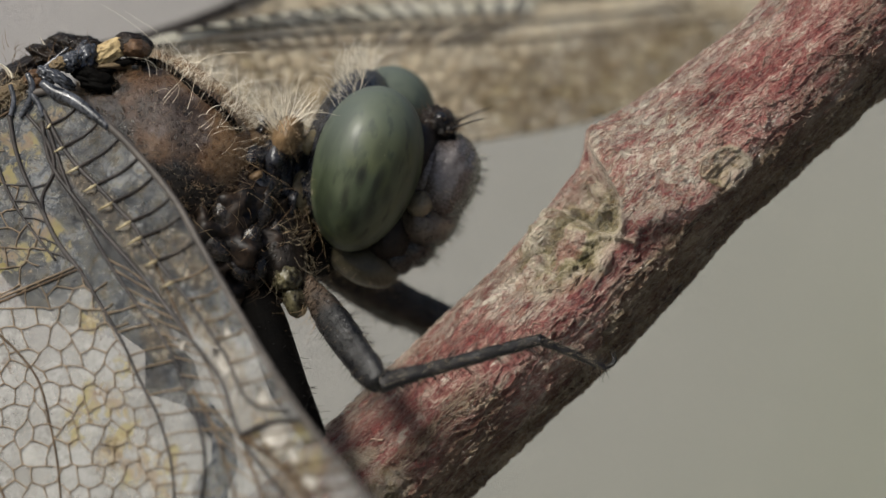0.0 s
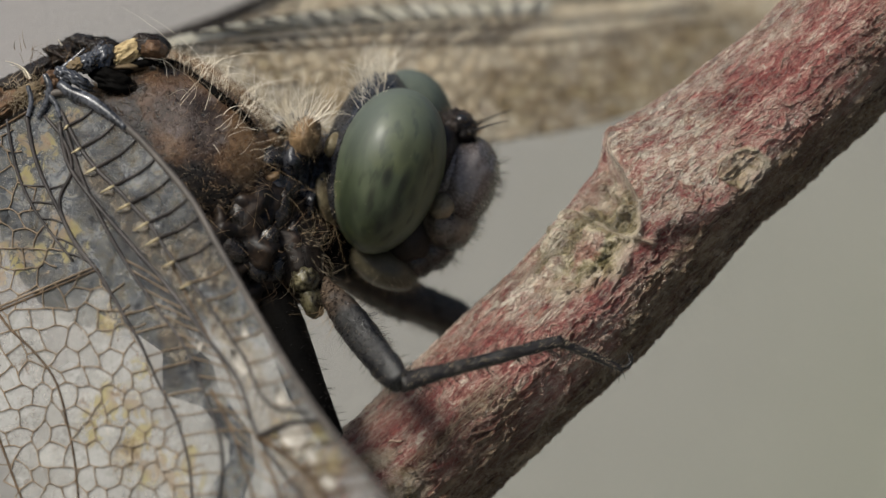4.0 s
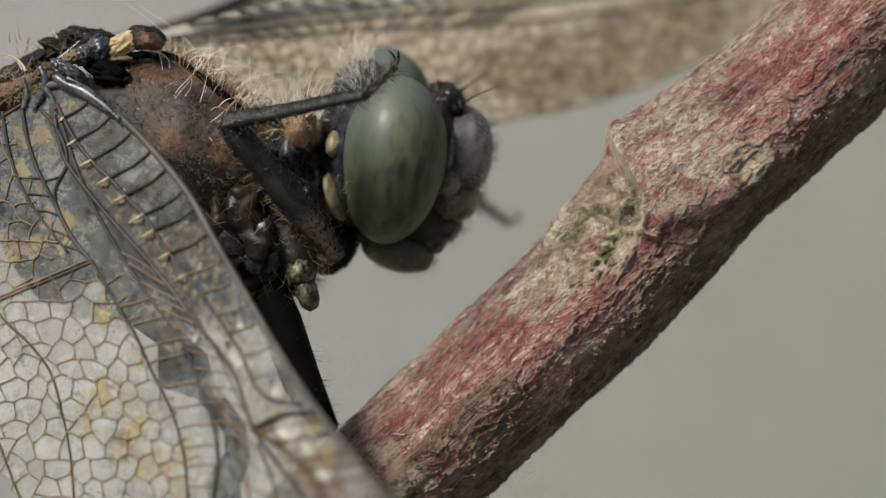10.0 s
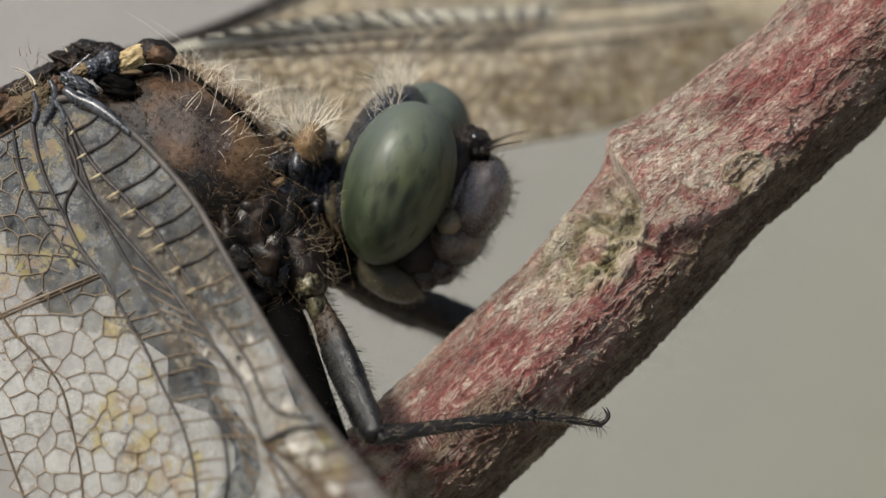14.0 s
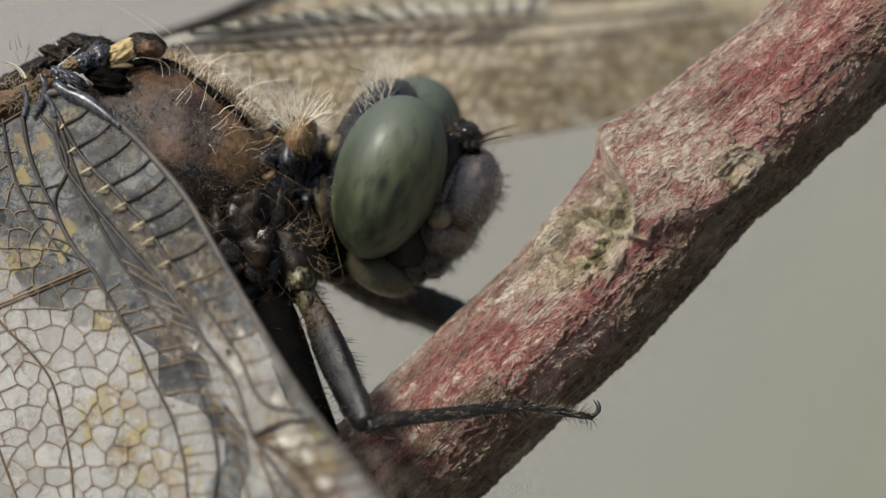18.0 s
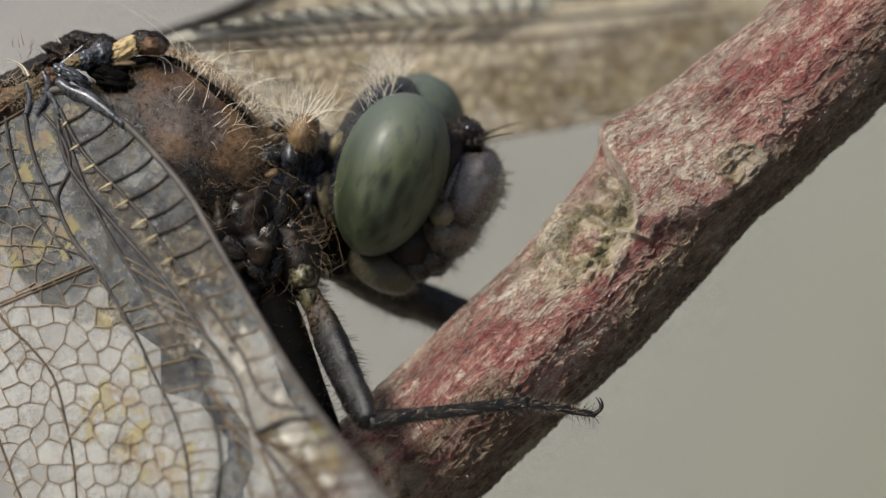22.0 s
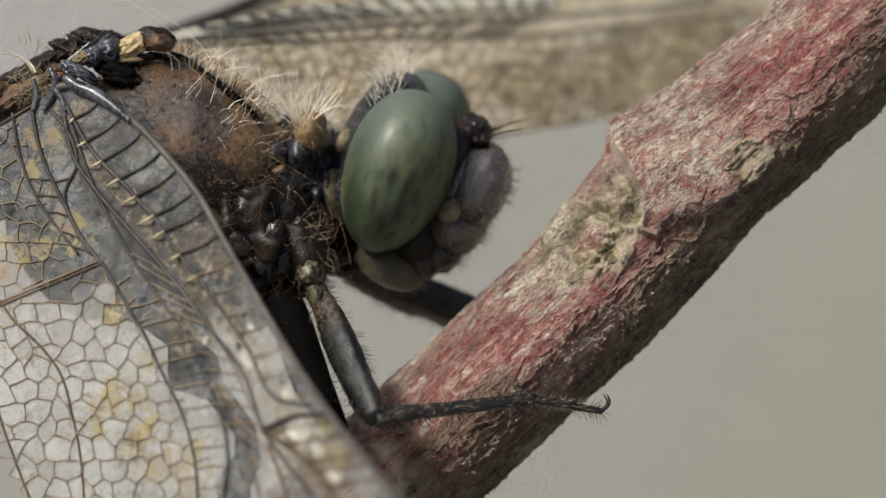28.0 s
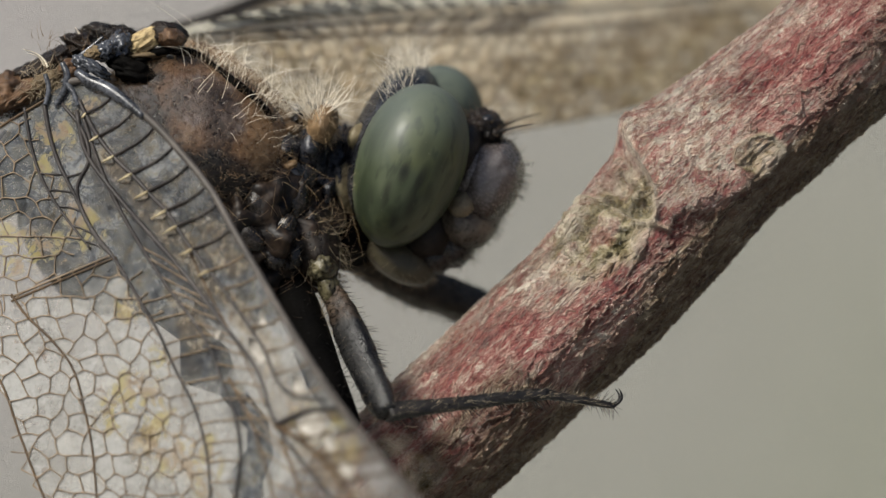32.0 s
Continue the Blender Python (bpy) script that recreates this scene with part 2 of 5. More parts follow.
def pane_material():
    """The film of single wing cells, each a little more or less opaque."""
    n = Nodes("wing_cell_film")
    info = n.t.nodes.new("ShaderNodeObjectInfo")
    rnd = info.outputs["Random"]
    c = n.mix(n.noise(2.0, 5, 0.7), n.ramp(rnd, (0.0, (0.32, 0.30, 0.26)), (0.5, (0.54, 0.545, 0.53)), (1.0, (0.73, 0.735, 0.725))), (0.43, 0.42, 0.39))
    speck = n.ramp(n.noise(3.0, 5, 0.7, None, 0.8), (0.60, 0.0), (0.67, 1.0))
    n.bump(n.noise(2.5, 4), 0.02)
    n.done(n.mix(n.math("MULTIPLY", speck, 0.6), c, (0.22, 0.14, 0.08)), 0.35, 0.45)
    tr = n.t.nodes.new("ShaderNodeBsdfTransparent")
    mx = n.t.nodes.new("ShaderNodeMixShader")
    veil = n.math("MULTIPLY", n.ramp(rnd, (0.0, 0.12), (1.0, 0.80)), n.ramp(n.noise(1.2, 5, 0.7), (0.35, 0.4), (0.65, 1.1)))
    n.link(veil, mx.inputs[0])
    n.link(tr.outputs[0], mx.inputs[1]), n.link(n.b.outputs[0], mx.inputs[2])
    n.link(mx.outputs[0], n.t.nodes["Material Output"].inputs[0])
    return n.m


def ground_material():
    n = Nodes("dry_sandy_ground")
    co = n.stretch(0.001, 0.001, 0.001)
    sep = n.t.nodes.new("ShaderNodeSeparateXYZ")
    n.link(co, sep.inputs[0])
    # sand gives way to thin moss and dry grass towards one side
    side = n.math("SUBTRACT", n.math("MULTIPLY", sep.outputs[0], 4.0), n.math("MULTIPLY", n.math("SUBTRACT", sep.outputs[1], 1.5), 1.6))
    away = n.math("ADD", n.math("MULTIPLY", sep.outputs[0], sep.outputs[0]), n.math("POWER", n.math("SUBTRACT", sep.outputs[1], 1.5), 2.0))
    side = n.math("DIVIDE", side, n.math("ADD", 1.0, n.math("MULTIPLY", away, 8.0)))
    patches = n.math("MULTIPLY", n.math("SUBTRACT", n.noise(1.3, 6, 0.65, co, 0.8), 0.5), 2.2)
    wide = n.math("MULTIPLY", patches, n.math("MINIMUM", n.math("MULTIPLY", away, 2.0), 1.0))
    big = n.math("ADD", n.math("ADD", n.math("ADD", side, 0.45), wide), n.math("SUBTRACT", n.noise(5, 3, 0.5, co), 0.5))
    fine = n.noise(60, 6, 0.7, co)
    c = n.ramp(big, (0.0, (0.325, 0.306, 0.293)), (0.5, (0.270, 0.261, 0.235)), (1.0, (0.240, 0.244, 0.188)))
    c = n.mix(0.4, c, n.mix(1.0, c, n.ramp(fine, (0.35, 0.35), (0.65, 1.65)), "MULTIPLY"))
    n.bump(fine, 12)
    return n.done(c, 0.9, 0.2)


BARK = bark_material()
FLAKE = cuticle("bark_skin", (0.20, 0.10, 0.075), (0.44, 0.33, 0.25), rough=0.55, spec=0.35)
EYE = eye_material()
GROUND = ground_material()
FILM = membrane_material("wing_film", (0.48, 0.48, 0.465), (0.27, 0.265, 0.25), 0.48, 0.75)
FILM_FAR = membrane_material("amber_wing_film", (0.70, 0.60, 0.43), (0.54, 0.42, 0.27), 0.90, 0.40, 0.14)
PANE = pane_material()
MILKY = cuticle("milky_film", (0.24, 0.22, 0.19), (0.46, 0.43, 0.38), rough=0.5, spec=0.3, scale=3.0)
PALE_FILM = cuticle("cream_film", (0.52, 0.48, 0.36), (0.78, 0.74, 0.62), rough=0.5, spec=0.3)
VEIN = cuticle("vein_brown", (0.040, 0.025, 0.014), (0.11, 0.070, 0.036), rough=0.45, spec=0.3)
VEIN_NET = cuticle("vein_net_brown", (0.11, 0.080, 0.052), (0.26, 0.195, 0.13), rough=0.5, spec=0.3)
VEIN_SOFT = cuticle("vein_amber", (0.15, 0.105, 0.055), (0.30, 0.215, 0.12), rough=0.5, spec=0.3)
VEIN_DARK = cuticle("vein_dark", (0.012, 0.011, 0.011), (0.055, 0.047, 0.044), rough=0.42, spec=0.28, bump=0.006)
COSTA = cuticle("costa_grey", (0.034, 0.030, 0.027), (0.105, 0.09, 0.078), rough=0.52, spec=0.3, bump=0.006)
VEIN_PALE = cuticle("vein_pale", (0.24, 0.18, 0.09), (0.50, 0.43, 0.27), rough=0.5)
BLACK = cuticle("black_cuticle", (0.003, 0.003, 0.003), (0.022, 0.014, 0.009), rough=0.37, spec=0.28, bump=0.026)
BLACK_DULL = cuticle("dull_black_cuticle", (0.001, 0.001, 0.001), (0.004, 0.0035, 0.003), rough=0.7, spec=0.05, bump=0.02)
LABRUM = cuticle("dark_labrum", (0.014, 0.011, 0.009), (0.062, 0.053, 0.045), scale=1.2, rough=0.3, spec=0.45, bump=0.006, lo=0.42, hi=0.6)
LEGMAT = cuticle("leg_cuticle", (0.004, 0.004, 0.005), (0.028, 0.024, 0.021), scale=2.0, rough=0.38, spec=0.40, bump=0.020, lo=0.44, hi=0.66)


def femur_material():
    """Brown and translucent near the body, slate black towards the knee."""
    n = Nodes("femur_cuticle")
    sep = n.t.nodes.new("ShaderNodeSeparateXYZ")
    n.link(n.mm, sep.inputs[0])
    a, b = n.noise(1.6, 5), n.noise(8, 4)
    along = n.math("ADD", n.math("MULTIPLY", sep.outputs[0], 0.2), n.math("MULTIPLY", n.math("SUBTRACT", a, 0.5), 0.6))
    base = n.ramp(b, (0.38, (0.020, 0.013, 0.009)), (0.62, (0.085, 0.060, 0.042)))
    dark = n.ramp(n.noise(1.4, 4, 0.5, n.stretch(0.3, 1, 1)), (0.40, (0.004, 0.004, 0.005)), (0.60, (0.020, 0.020, 0.020)))
    n.bump(n.math("ADD", n.math("ADD", b, n.noise(24, 2)), n.math("MULTIPLY", n.noise(2.2, 3, 0.6, n.stretch(0.15, 1, 1)), 2.0)), 0.018)
    return n.done(n.mix(n.ramp(along, (0.18, 0.0), (0.42, 1.0)), base, dark), n.ramp(b, (0.35, 0.22), (0.65, 0.44)), 0.36)


FEMURMAT = femur_material()
BROWN_LEG = cuticle("brown_black_leg", (0.012, 0.009, 0.006), (0.062, 0.046, 0.032), scale=1.6, rough=0.4, spec=0.4, bump=0.03)
BROWN = thorax_material()
FLANK = cuticle("dark_flank", (0.006, 0.005, 0.005), (0.036, 0.023, 0.015), scale=1.4, rough=0.45, spec=0.25, bump=0.009, lo=0.44, hi=0.62)
COLLAR = cuticle("amber_collar", (0.070, 0.043, 0.022), (0.24, 0.155, 0.080), scale=1.3, rough=0.45, spec=0.35, bump=0.012)
RIDGE = cuticle("rusty_ridge", (0.070, 0.038, 0.018), (0.28, 0.170, 0.085), scale=1.2, rough=0.42, spec=0.4)
TAN = cuticle("cream_cuticle", (0.16, 0.105, 0.045), (0.52, 0.40, 0.21), rough=0.5, spec=0.3, scale=1.8, lo=0.40, hi=0.58)
AMBER = cuticle("amber_cuticle", (0.045, 0.030, 0.017), (0.23, 0.165, 0.085), rough=0.55, spec=0.3, scale=1.6)
RUST = cuticle("rust_cuticle", (0.020, 0.011, 0.007), (0.15, 0.085, 0.045), rough=0.5, spec=0.3, scale=2.0)
FACE = cuticle("grey_brown_face", (0.030, 0.019, 0.013), (0.118, 0.106, 0.104), scale=0.55, rough=0.22, spec=0.55, bump=0.010, lo=0.42, hi=0.58, fine=11.0)
CLYPEUS = cuticle("grey_brown_clypeus", (0.030, 0.021, 0.014), (0.18, 0.148, 0.112), scale=0.8, rough=0.36, spec=0.5, bump=0.010, lo=0.42, hi=0.60)
CHEEK = cuticle("tan_cheek", (0.10, 0.078, 0.040), (0.29, 0.24, 0.14), scale=1.4, rough=0.4, spec=0.4, bump=0.008)
CREAM = cuticle("cream_brown_patch", (0.075, 0.060, 0.038), (0.27, 0.225, 0.15), scale=1.4, rough=0.4, spec=0.4, bump=0.008)
LIP = cuticle("olive_brown_labium", (0.054, 0.046, 0.027), (0.115, 0.098, 0.062), scale=0.8, rough=0.42, spec=0.4, bump=0.008)
BLUE = cuticle("pruinose_blue", (0.010, 0.010, 0.011), (0.075, 0.080, 0.088), scale=2.0, rough=0.7, spec=0.3)
PLATE = cuticle("glossy_brown_black", (0.004, 0.004, 0.004), (0.026, 0.020, 0.016), scale=2.0, rough=0.26, spec=0.45, bump=0.012)
JOINT = cuticle("olive_joint", (0.014, 0.011, 0.006), (0.125, 0.110, 0.060), scale=2.6, rough=0.34, spec=0.4, bump=0.010, lo=0.42, hi=0.60)
GLOSSY = cuticle("glossy_black", (0.004, 0.004, 0.005), (0.020, 0.020, 0.022), rough=0.16, spec=0.6, bump=0.004)
HEAD_BACK = cuticle("blue_black_cuticle", (0.006, 0.006, 0.008), (0.040, 0.042, 0.050), scale=1.6, rough=0.30, spec=0.5, bump=0.012, lo=0.42, hi=0.64)
HAIR = cuticle("pale_hair", (0.62, 0.54, 0.40), (0.88, 0.81, 0.68), rough=0.5, bump=0.001)
HAIR_TAN = cuticle("tan_hair", (0.19, 0.14, 0.085), (0.42, 0.345, 0.24), rough=0.5, bump=0.001)
HAIR_GOLD = cuticle("golden_hair", (0.17, 0.105, 0.052), (0.42, 0.305, 0.175), rough=0.4, bump=0.001)
HAIR_BROWN = cuticle("brown_hair", (0.05, 0.030, 0.015), (0.20, 0.125, 0.065), rough=0.5, bump=0.001)
HINGE = cuticle("hinge_cuticle", (0.007, 0.008, 0.010), (0.105, 0.112, 0.130), scale=2.0, rough=0.28, spec=0.5, bump=0.004, lo=0.40, hi=0.66)
BRISTLE = cuticle("black_bristle", (0.006, 0.005, 0.004), (0.03, 0.024, 0.02), rough=0.5, spec=0.3, bump=0.001)

# ---- mesh helpers ----


def vnoise(p, seed=0):
    """Smooth value noise in -1..1 at the places p, an array of n by 3."""
    p = np.asarray(p, float)
    i = np.floor(p).astype(np.int64)
    f = p - i
    f = f * f * (3 - 2 * f)
    out = np.zeros(len(p))
    for dx in (0, 1):
        for dy in (0, 1):
            for dz in (0, 1):
                h = (i[:, 0] + dx) * 73856093 ^ (i[:, 1] + dy) * 19349663 ^ (i[:, 2] + dz) * 83492791 ^ (seed * 2654435761)
                h = ((h ^ (h >> 13)) * 1274126177) & 0x7FFFFFFF
                h = ((h ^ (h >> 15)) & 0xFFFF) / 32767.5 - 1
                w = (f[:, 0] if dx else 1 - f[:, 0]) * (f[:, 1] if dy else 1 - f[:, 1]) * (f[:, 2] if dz else 1 - f[:, 2])
                out += h * w
    return out


def fractal(p, seed=0, octaves=4, gain=0.5):
    out, a = 0, 1.0
    p = np.asarray(p, float)
    for k in range(octaves):
        out = out + a * vnoise(p, seed + k)
        p, a = p * 2.03 + 7.1, a * gain
    return out


def mesh_of(name, v, f, material, smooth=True):
    me = bpy.data.meshes.new(name)
    me.from_pydata([tuple(q) for q in v], [], f)
    me.materials.append(material)
    if smooth:
        me.polygons.foreach_set("use_smooth", [True] * len(me.polygons))
    me.update()
    return me


def part(name, data, parent, label="", kind=""):
    """One mesh object under a thing or under a part."""
    ob = new(name, data)
    ob.parent = parent
    return tagged(ob, label, kind=kind)


def grid_faces(nu, nv, wrap_v=True, start=0):
    f = []
    for i in range(nu - 1):
        for j in range(nv if wrap_v else nv - 1):
            k = (j + 1) % nv
            f.append((start + i * nv + j, start + i * nv + k, start + (i + 1) * nv + k, start + (i + 1) * nv + j))
    return f


class Soup:
    """Gathers tubes and patches that belong to one mesh."""

    def __init__(self):
        self.v, self.f = [], []

    def tube(self, pts, radii, sides=6, cap=True):
        pts = [Vector(p) for p in pts]
        n, s = len(pts), len(self.v)
        ref = Vector((0.31, 0.9, 0.2))
        for i, p in enumerate(pts):
            t = (pts[min(i + 1, n - 1)] - pts[max(i - 1, 0)]).normalized()
            a = t.cross(ref)
            a = (a if a.length > 1e-6 else t.cross(Vector((1, 0, 0)))).normalized()
            b = t.cross(a)
            r = radii[i] if isinstance(radii, (list, tuple)) else radii
            for k in range(sides):
                w = 2 * math.pi * k / sides
                self.v.append(p + (a * math.cos(w) + b * math.sin(w)) * r)
        self.f += grid_faces(n, sides, True, s)
        if cap:
            self.f.append(tuple(range(s + sides - 1, s - 1, -1)))
            self.f.append(tuple(range(s + (n - 1) * sides, s + n * sides)))

    def mesh(self, name, material, smooth=True):
        return mesh_of(name, self.v, self.f, material, smooth)


def ellipsoid(radii, n=28, power=1.0, amp=0.0, freq=3.0, seed=0, shape=None):
    """Vertices, normals and faces of a rounded body of the given radii in u, with soft lumps."""
    th = np.linspace(0.02, math.pi - 0.02, n)
    ph = np.linspace(0, 2 * math.pi, 2 * n, endpoint=False)
    T, F = np.meshgrid(th, ph, indexing="ij")
    d = np.stack([np.cos(T), np.sin(T) * np.cos(F), np.sin(T) * np.sin(F)], -1).reshape(-1, 3)
    e = np.sign(d) * np.abs(d) ** power
    v = e * np.array(radii)
    if amp:
        v = v * (1 + amp * fractal(d * freq + 11.3, seed, 3))[:, None]
    if shape:
        v = shape(v)
    f = grid_faces(n, 2 * n)
    m = len(v)
    v = np.vstack([v, [v[:2 * n].mean(0)], [v[-2 * n:].mean(0)]])
    f += [(m, (j + 1) % (2 * n), j) for j in range(2 * n)]
    f += [(m + 1, m - 2 * n + j, m - 2 * n + (j + 1) % (2 * n)) for j in range(2 * n)]
    nor = e / np.array(radii)
    nor = nor / np.linalg.norm(nor, axis=1)[:, None]
    return v, nor, f


def placed(v, at, lean=0, yaw=0, roll=0):
    """Turns and moves vertices in u into the frame of their thing. at: a Vector in metres."""
    R = np.array(Euler((0, radians(lean), 0)).to_matrix() @ Euler((0, 0, radians(-yaw))).to_matrix() @ Euler((radians(roll), 0, 0)).to_matrix())
    return v @ R.T * U + np.array(at), R


def blob(name, parent, material, at, radii, lean=0, yaw=0, roll=0, label="", **more):
    v, nor, f = ellipsoid(radii, **more)
    w, R = placed(v, at, lean, yaw, roll)
    ob = part(name, mesh_of(name, w, f, material), parent, label)
    return ob, w[:-2], nor @ R.T


def hairs(name, parent, material, roots, directions, length, thick, bend=0.5, lay=None, seed=1, label="", steps=4):
    """Many tapered hairs of the given length and thickness in u, as one mesh."""
    rng = random.Random(seed)
    s = Soup()
    for p, d in zip(roots, directions):
        p, d = Vector(p), Vector(d).normalized()
        jit = Vector((rng.gauss(0, 1), rng.gauss(0, 1), rng.gauss(0, 1)))
        d = (d + jit * 0.16 + (lay or Vector((0, 0, 0)))).normalized()
        side = d.cross(Vector((rng.gauss(0, 1), rng.gauss(0, 1), rng.gauss(0, 1)))).normalized()
        L = length * U * rng.uniform(0.55, 1.25)
        b = bend * rng.uniform(0.2, 1.2)
        curl = rng.uniform(-0.25, 0.25) * bend
        pts = [p + d * L * (t - 0.25 * b * t * t) + side * L * (b * t * t + curl * math.sin(3 * t) * 0.4) for t in np.linspace(-0.03, 1, steps).tolist()]
        r = thick * U * rng.uniform(0.8, 1.2)
        s.tube(pts, [r * (1 - 0.85 * t) for t in np.linspace(0, 1, steps).tolist()], 3, False)
    return part(name, s.mesh(name, material), parent, label, "stuff")


def pick(v, nor, n, rule, seed=0):
    rng = np.random.default_rng(seed)
    idx = [i for i in range(len(v)) if rule(v[i], nor[i])]
    if not idx:
        return [], []
    ch = rng.choice(idx, n)
    jit = rng.normal(0, 1, (n, 3)) * 5 * U
    return v[ch] + jit * 0.6, nor[ch]


def spline(pts, n):
    """A smooth line through the given points, as n points."""
    p = np.array(pts, float)
    d = np.r_[0, np.cumsum(np.linalg.norm(np.diff(p, axis=0), axis=1))]
    t = np.linspace(0, d[-1], n)
    m = np.gradient(p, d, axis=0)
    k = np.clip(np.searchsorted(d, t, side="right") - 1, 0, len(d) - 2)
    h = (d[k + 1] - d[k])[:, None]
    s = ((t - d[k])[:, None]) / h
    a, b = p[k], p[k + 1]
    return (2 * s**3 - 3 * s**2 + 1) * a + (s**3 - 2 * s**2 + s) * h * m[k] + (-2 * s**3 + 3 * s**2) * b + (s**3 - s**2) * h * m[k + 1]


# ---- ground ----
GROUND_Z = -0.55
gv, gn = [], 61
edge = [math.copysign(abs(q) ** 5 * 900 + abs(q) * 1.2, q) for q in np.linspace(-1, 1, gn).tolist()]
for gx in edge:
    for gy in edge:
        near = math.exp(-(gx * gx + gy * gy) / 60)
        gv.append((gx, gy + 1.5, GROUND_Z + 0.012 * near * noise.noise((gx * 1.5, gy * 1.5, 0))))
ground = new("ground", mesh_of("ground", gv, grid_faces(gn, gn, False), GROUND))
tagged(ground, "pale grey sandy ground with faint greenish patches", "ground", kind="structure")

# ---- twig ----
TWIG_AX = (0.731, -0.682)
TWIG_DEPTH = 0.0004


def twig_edge(s):
    """Upper and lower outline of the shoot across its axis, in u, at s along it."""
    up = np.interp(s, [-400, 20, 331, 422, 569, 600, 622, 664, 780, 947, 1100, 1500], [956, 957, 958, 950, 924, 903, 884, 896, 921, 938, 936, 945])
    lo = np.interp(s, [-400, 209, 400, 579, 700, 1022, 1500], [1216, 1219, 1224, 1211, 1197, 1201, 1196])
    return up, lo


def build_twig():
    # the frame of the shoot: x along it, z across it, y away from the camera
    c = P(784, 441)
    base = Matrix(((TWIG_AX[0], 0, -0.682, 0), (0, 1, 0, 0), (0.682, 0, 0.731, 0), (0, 0, 0, 1)))
    s0 = 784 * 0.731 - 441 * 0.682
    n0 = 784 * 0.682 + 441 * 0.731
    ns, na = 760, 400
    s = np.linspace(-330, 1240, ns)
    ker = np.exp(-np.linspace(-2, 2, 13) ** 2)
    up, lo = twig_edge(s)
    up = np.convolve(np.pad(up, 6, "edge"), ker / ker.sum(), "valid")
    lo = np.convolve(np.pad(lo, 6, "edge"), ker / ker.sum(), "valid")
    mid, r = (up + lo) / 2, (lo - up) / 2
    a = np.linspace(0, 2 * math.pi, na, endpoint=False)
    S, A = np.meshgrid(s, a, indexing="ij")
    Rr = np.repeat(r[:, None], na, 1)
    q = np.stack([S / 62.7, np.cos(A) * 2.05, np.sin(A) * 2.05], -1).reshape(-1, 3)
    sc = np.array([0.20, 1, 1])
    warp = fractal(q * 0.9, 5, 3)[:, None] * 0.35
    ridge = 1 - np.abs(fractal((q + warp) * sc * 3.1, 21, 4, 0.55)) * 2.2
    ridge2 = 1 - np.abs(fractal((q + warp) * np.array([0.55, 1, 1]) * 5.2, 31, 3, 0.55)) * 2.4
    broad = fractal(q * np.array([0.22, 0.9, 0.9]), 41, 3)
    patch = np.clip(fractal(q * np.array([0.35, 0.8, 0.8]), 51, 3) * 0.9 + 0.55, 0, 1)
    crack = np.clip(ridge, 0, 1) ** 3
    crack2 = np.clip(ridge2, 0, 1) ** 4
    # z of the section points up and left, towards the light; the lower side is rougher, its old bark also painted with
    # shade
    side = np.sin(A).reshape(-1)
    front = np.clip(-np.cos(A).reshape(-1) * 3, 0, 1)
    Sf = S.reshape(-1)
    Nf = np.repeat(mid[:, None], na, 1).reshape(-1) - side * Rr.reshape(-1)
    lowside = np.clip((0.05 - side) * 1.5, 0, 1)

    def spot(ss, nn, ws, wn, turn=0.0):
        """Squared distance from a place on the visible side, along and across the shoot, in units of ws and wn."""
        c, k = math.cos(radians(turn)), math.sin(radians(turn))
        dx, dy = Sf - ss, Nf - nn
        return ((dx * c + dy * k) / ws) ** 2 + ((dy * c - dx * k) / wn) ** 2 + (1 - front) * 9

    def bump(d2, sharp=1.0):
        return np.exp(-d2**sharp)

    def crease(pts, width):
        """How near each place is to a line of (s, n), 1 on it."""
        best = np.full(len(Sf), 1e9)
        for (s1, n1), (s2, n2) in zip(pts[:-1], pts[1:]):
            L2 = (s2 - s1) ** 2 + (n2 - n1) ** 2
            u = np.clip(((Sf - s1) * (s2 - s1) + (Nf - n1) * (n2 - n1)) / L2, 0, 1)
            best = np.minimum(best, np.hypot(Sf - s1 - u * (s2 - s1), Nf - n1 - u * (n2 - n1)))
        return np.exp(-((best + 3.5 * wig) / width) ** 2) * front
    wig = fractal(q * np.array([1.5, 1.5, 1.5]), 64, 3)
    wob = 1 + 0.35 * fractal(q * 1.6, 61, 3)
    # the shoulder that parts the lit upper side from the underside, where old bark and painted shade begin
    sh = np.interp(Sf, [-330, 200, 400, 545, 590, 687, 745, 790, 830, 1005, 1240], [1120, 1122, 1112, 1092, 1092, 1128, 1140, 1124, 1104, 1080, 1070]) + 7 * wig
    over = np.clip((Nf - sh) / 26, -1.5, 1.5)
    # leaf scar: a step along the node's lower rim, a hollow with a lip below it and the torn bark beneath
    edge_s = np.interp(Nf, [870, 893, 928, 979, 1013, 1048, 1062, 1090], [628, 623, 603, 588, 576, 550, 532, 520]) + 4 * wig
    below = np.clip((edge_s - Sf) / 9 + 0.5, 0, 1) * front
    hollow = bump(spot(546, 985, 50, 78, -22), 3) * below
    knob = bump(spot(546, 990, 13, 15), 1.5) + 0.8 * bump(spot(560, 950, 12, 18), 1.5) + 0.6 * bump(spot(528, 1018, 10, 14), 1.5)
    rimm = crease([(623, 890), (603, 928), (588, 979), (576, 1013), (551, 1048), (533, 1062)], 8.0) * np.clip((Nf - 898) / 22, 0, 1)
    lip = crease([(500, 975), (505, 1003), (512, 1032), (530, 1062), (546, 1088)], 6.0)
    cleft = crease([(514, 962), (480, 975), (428, 985), (396, 981), (364, 985)], 8.0)
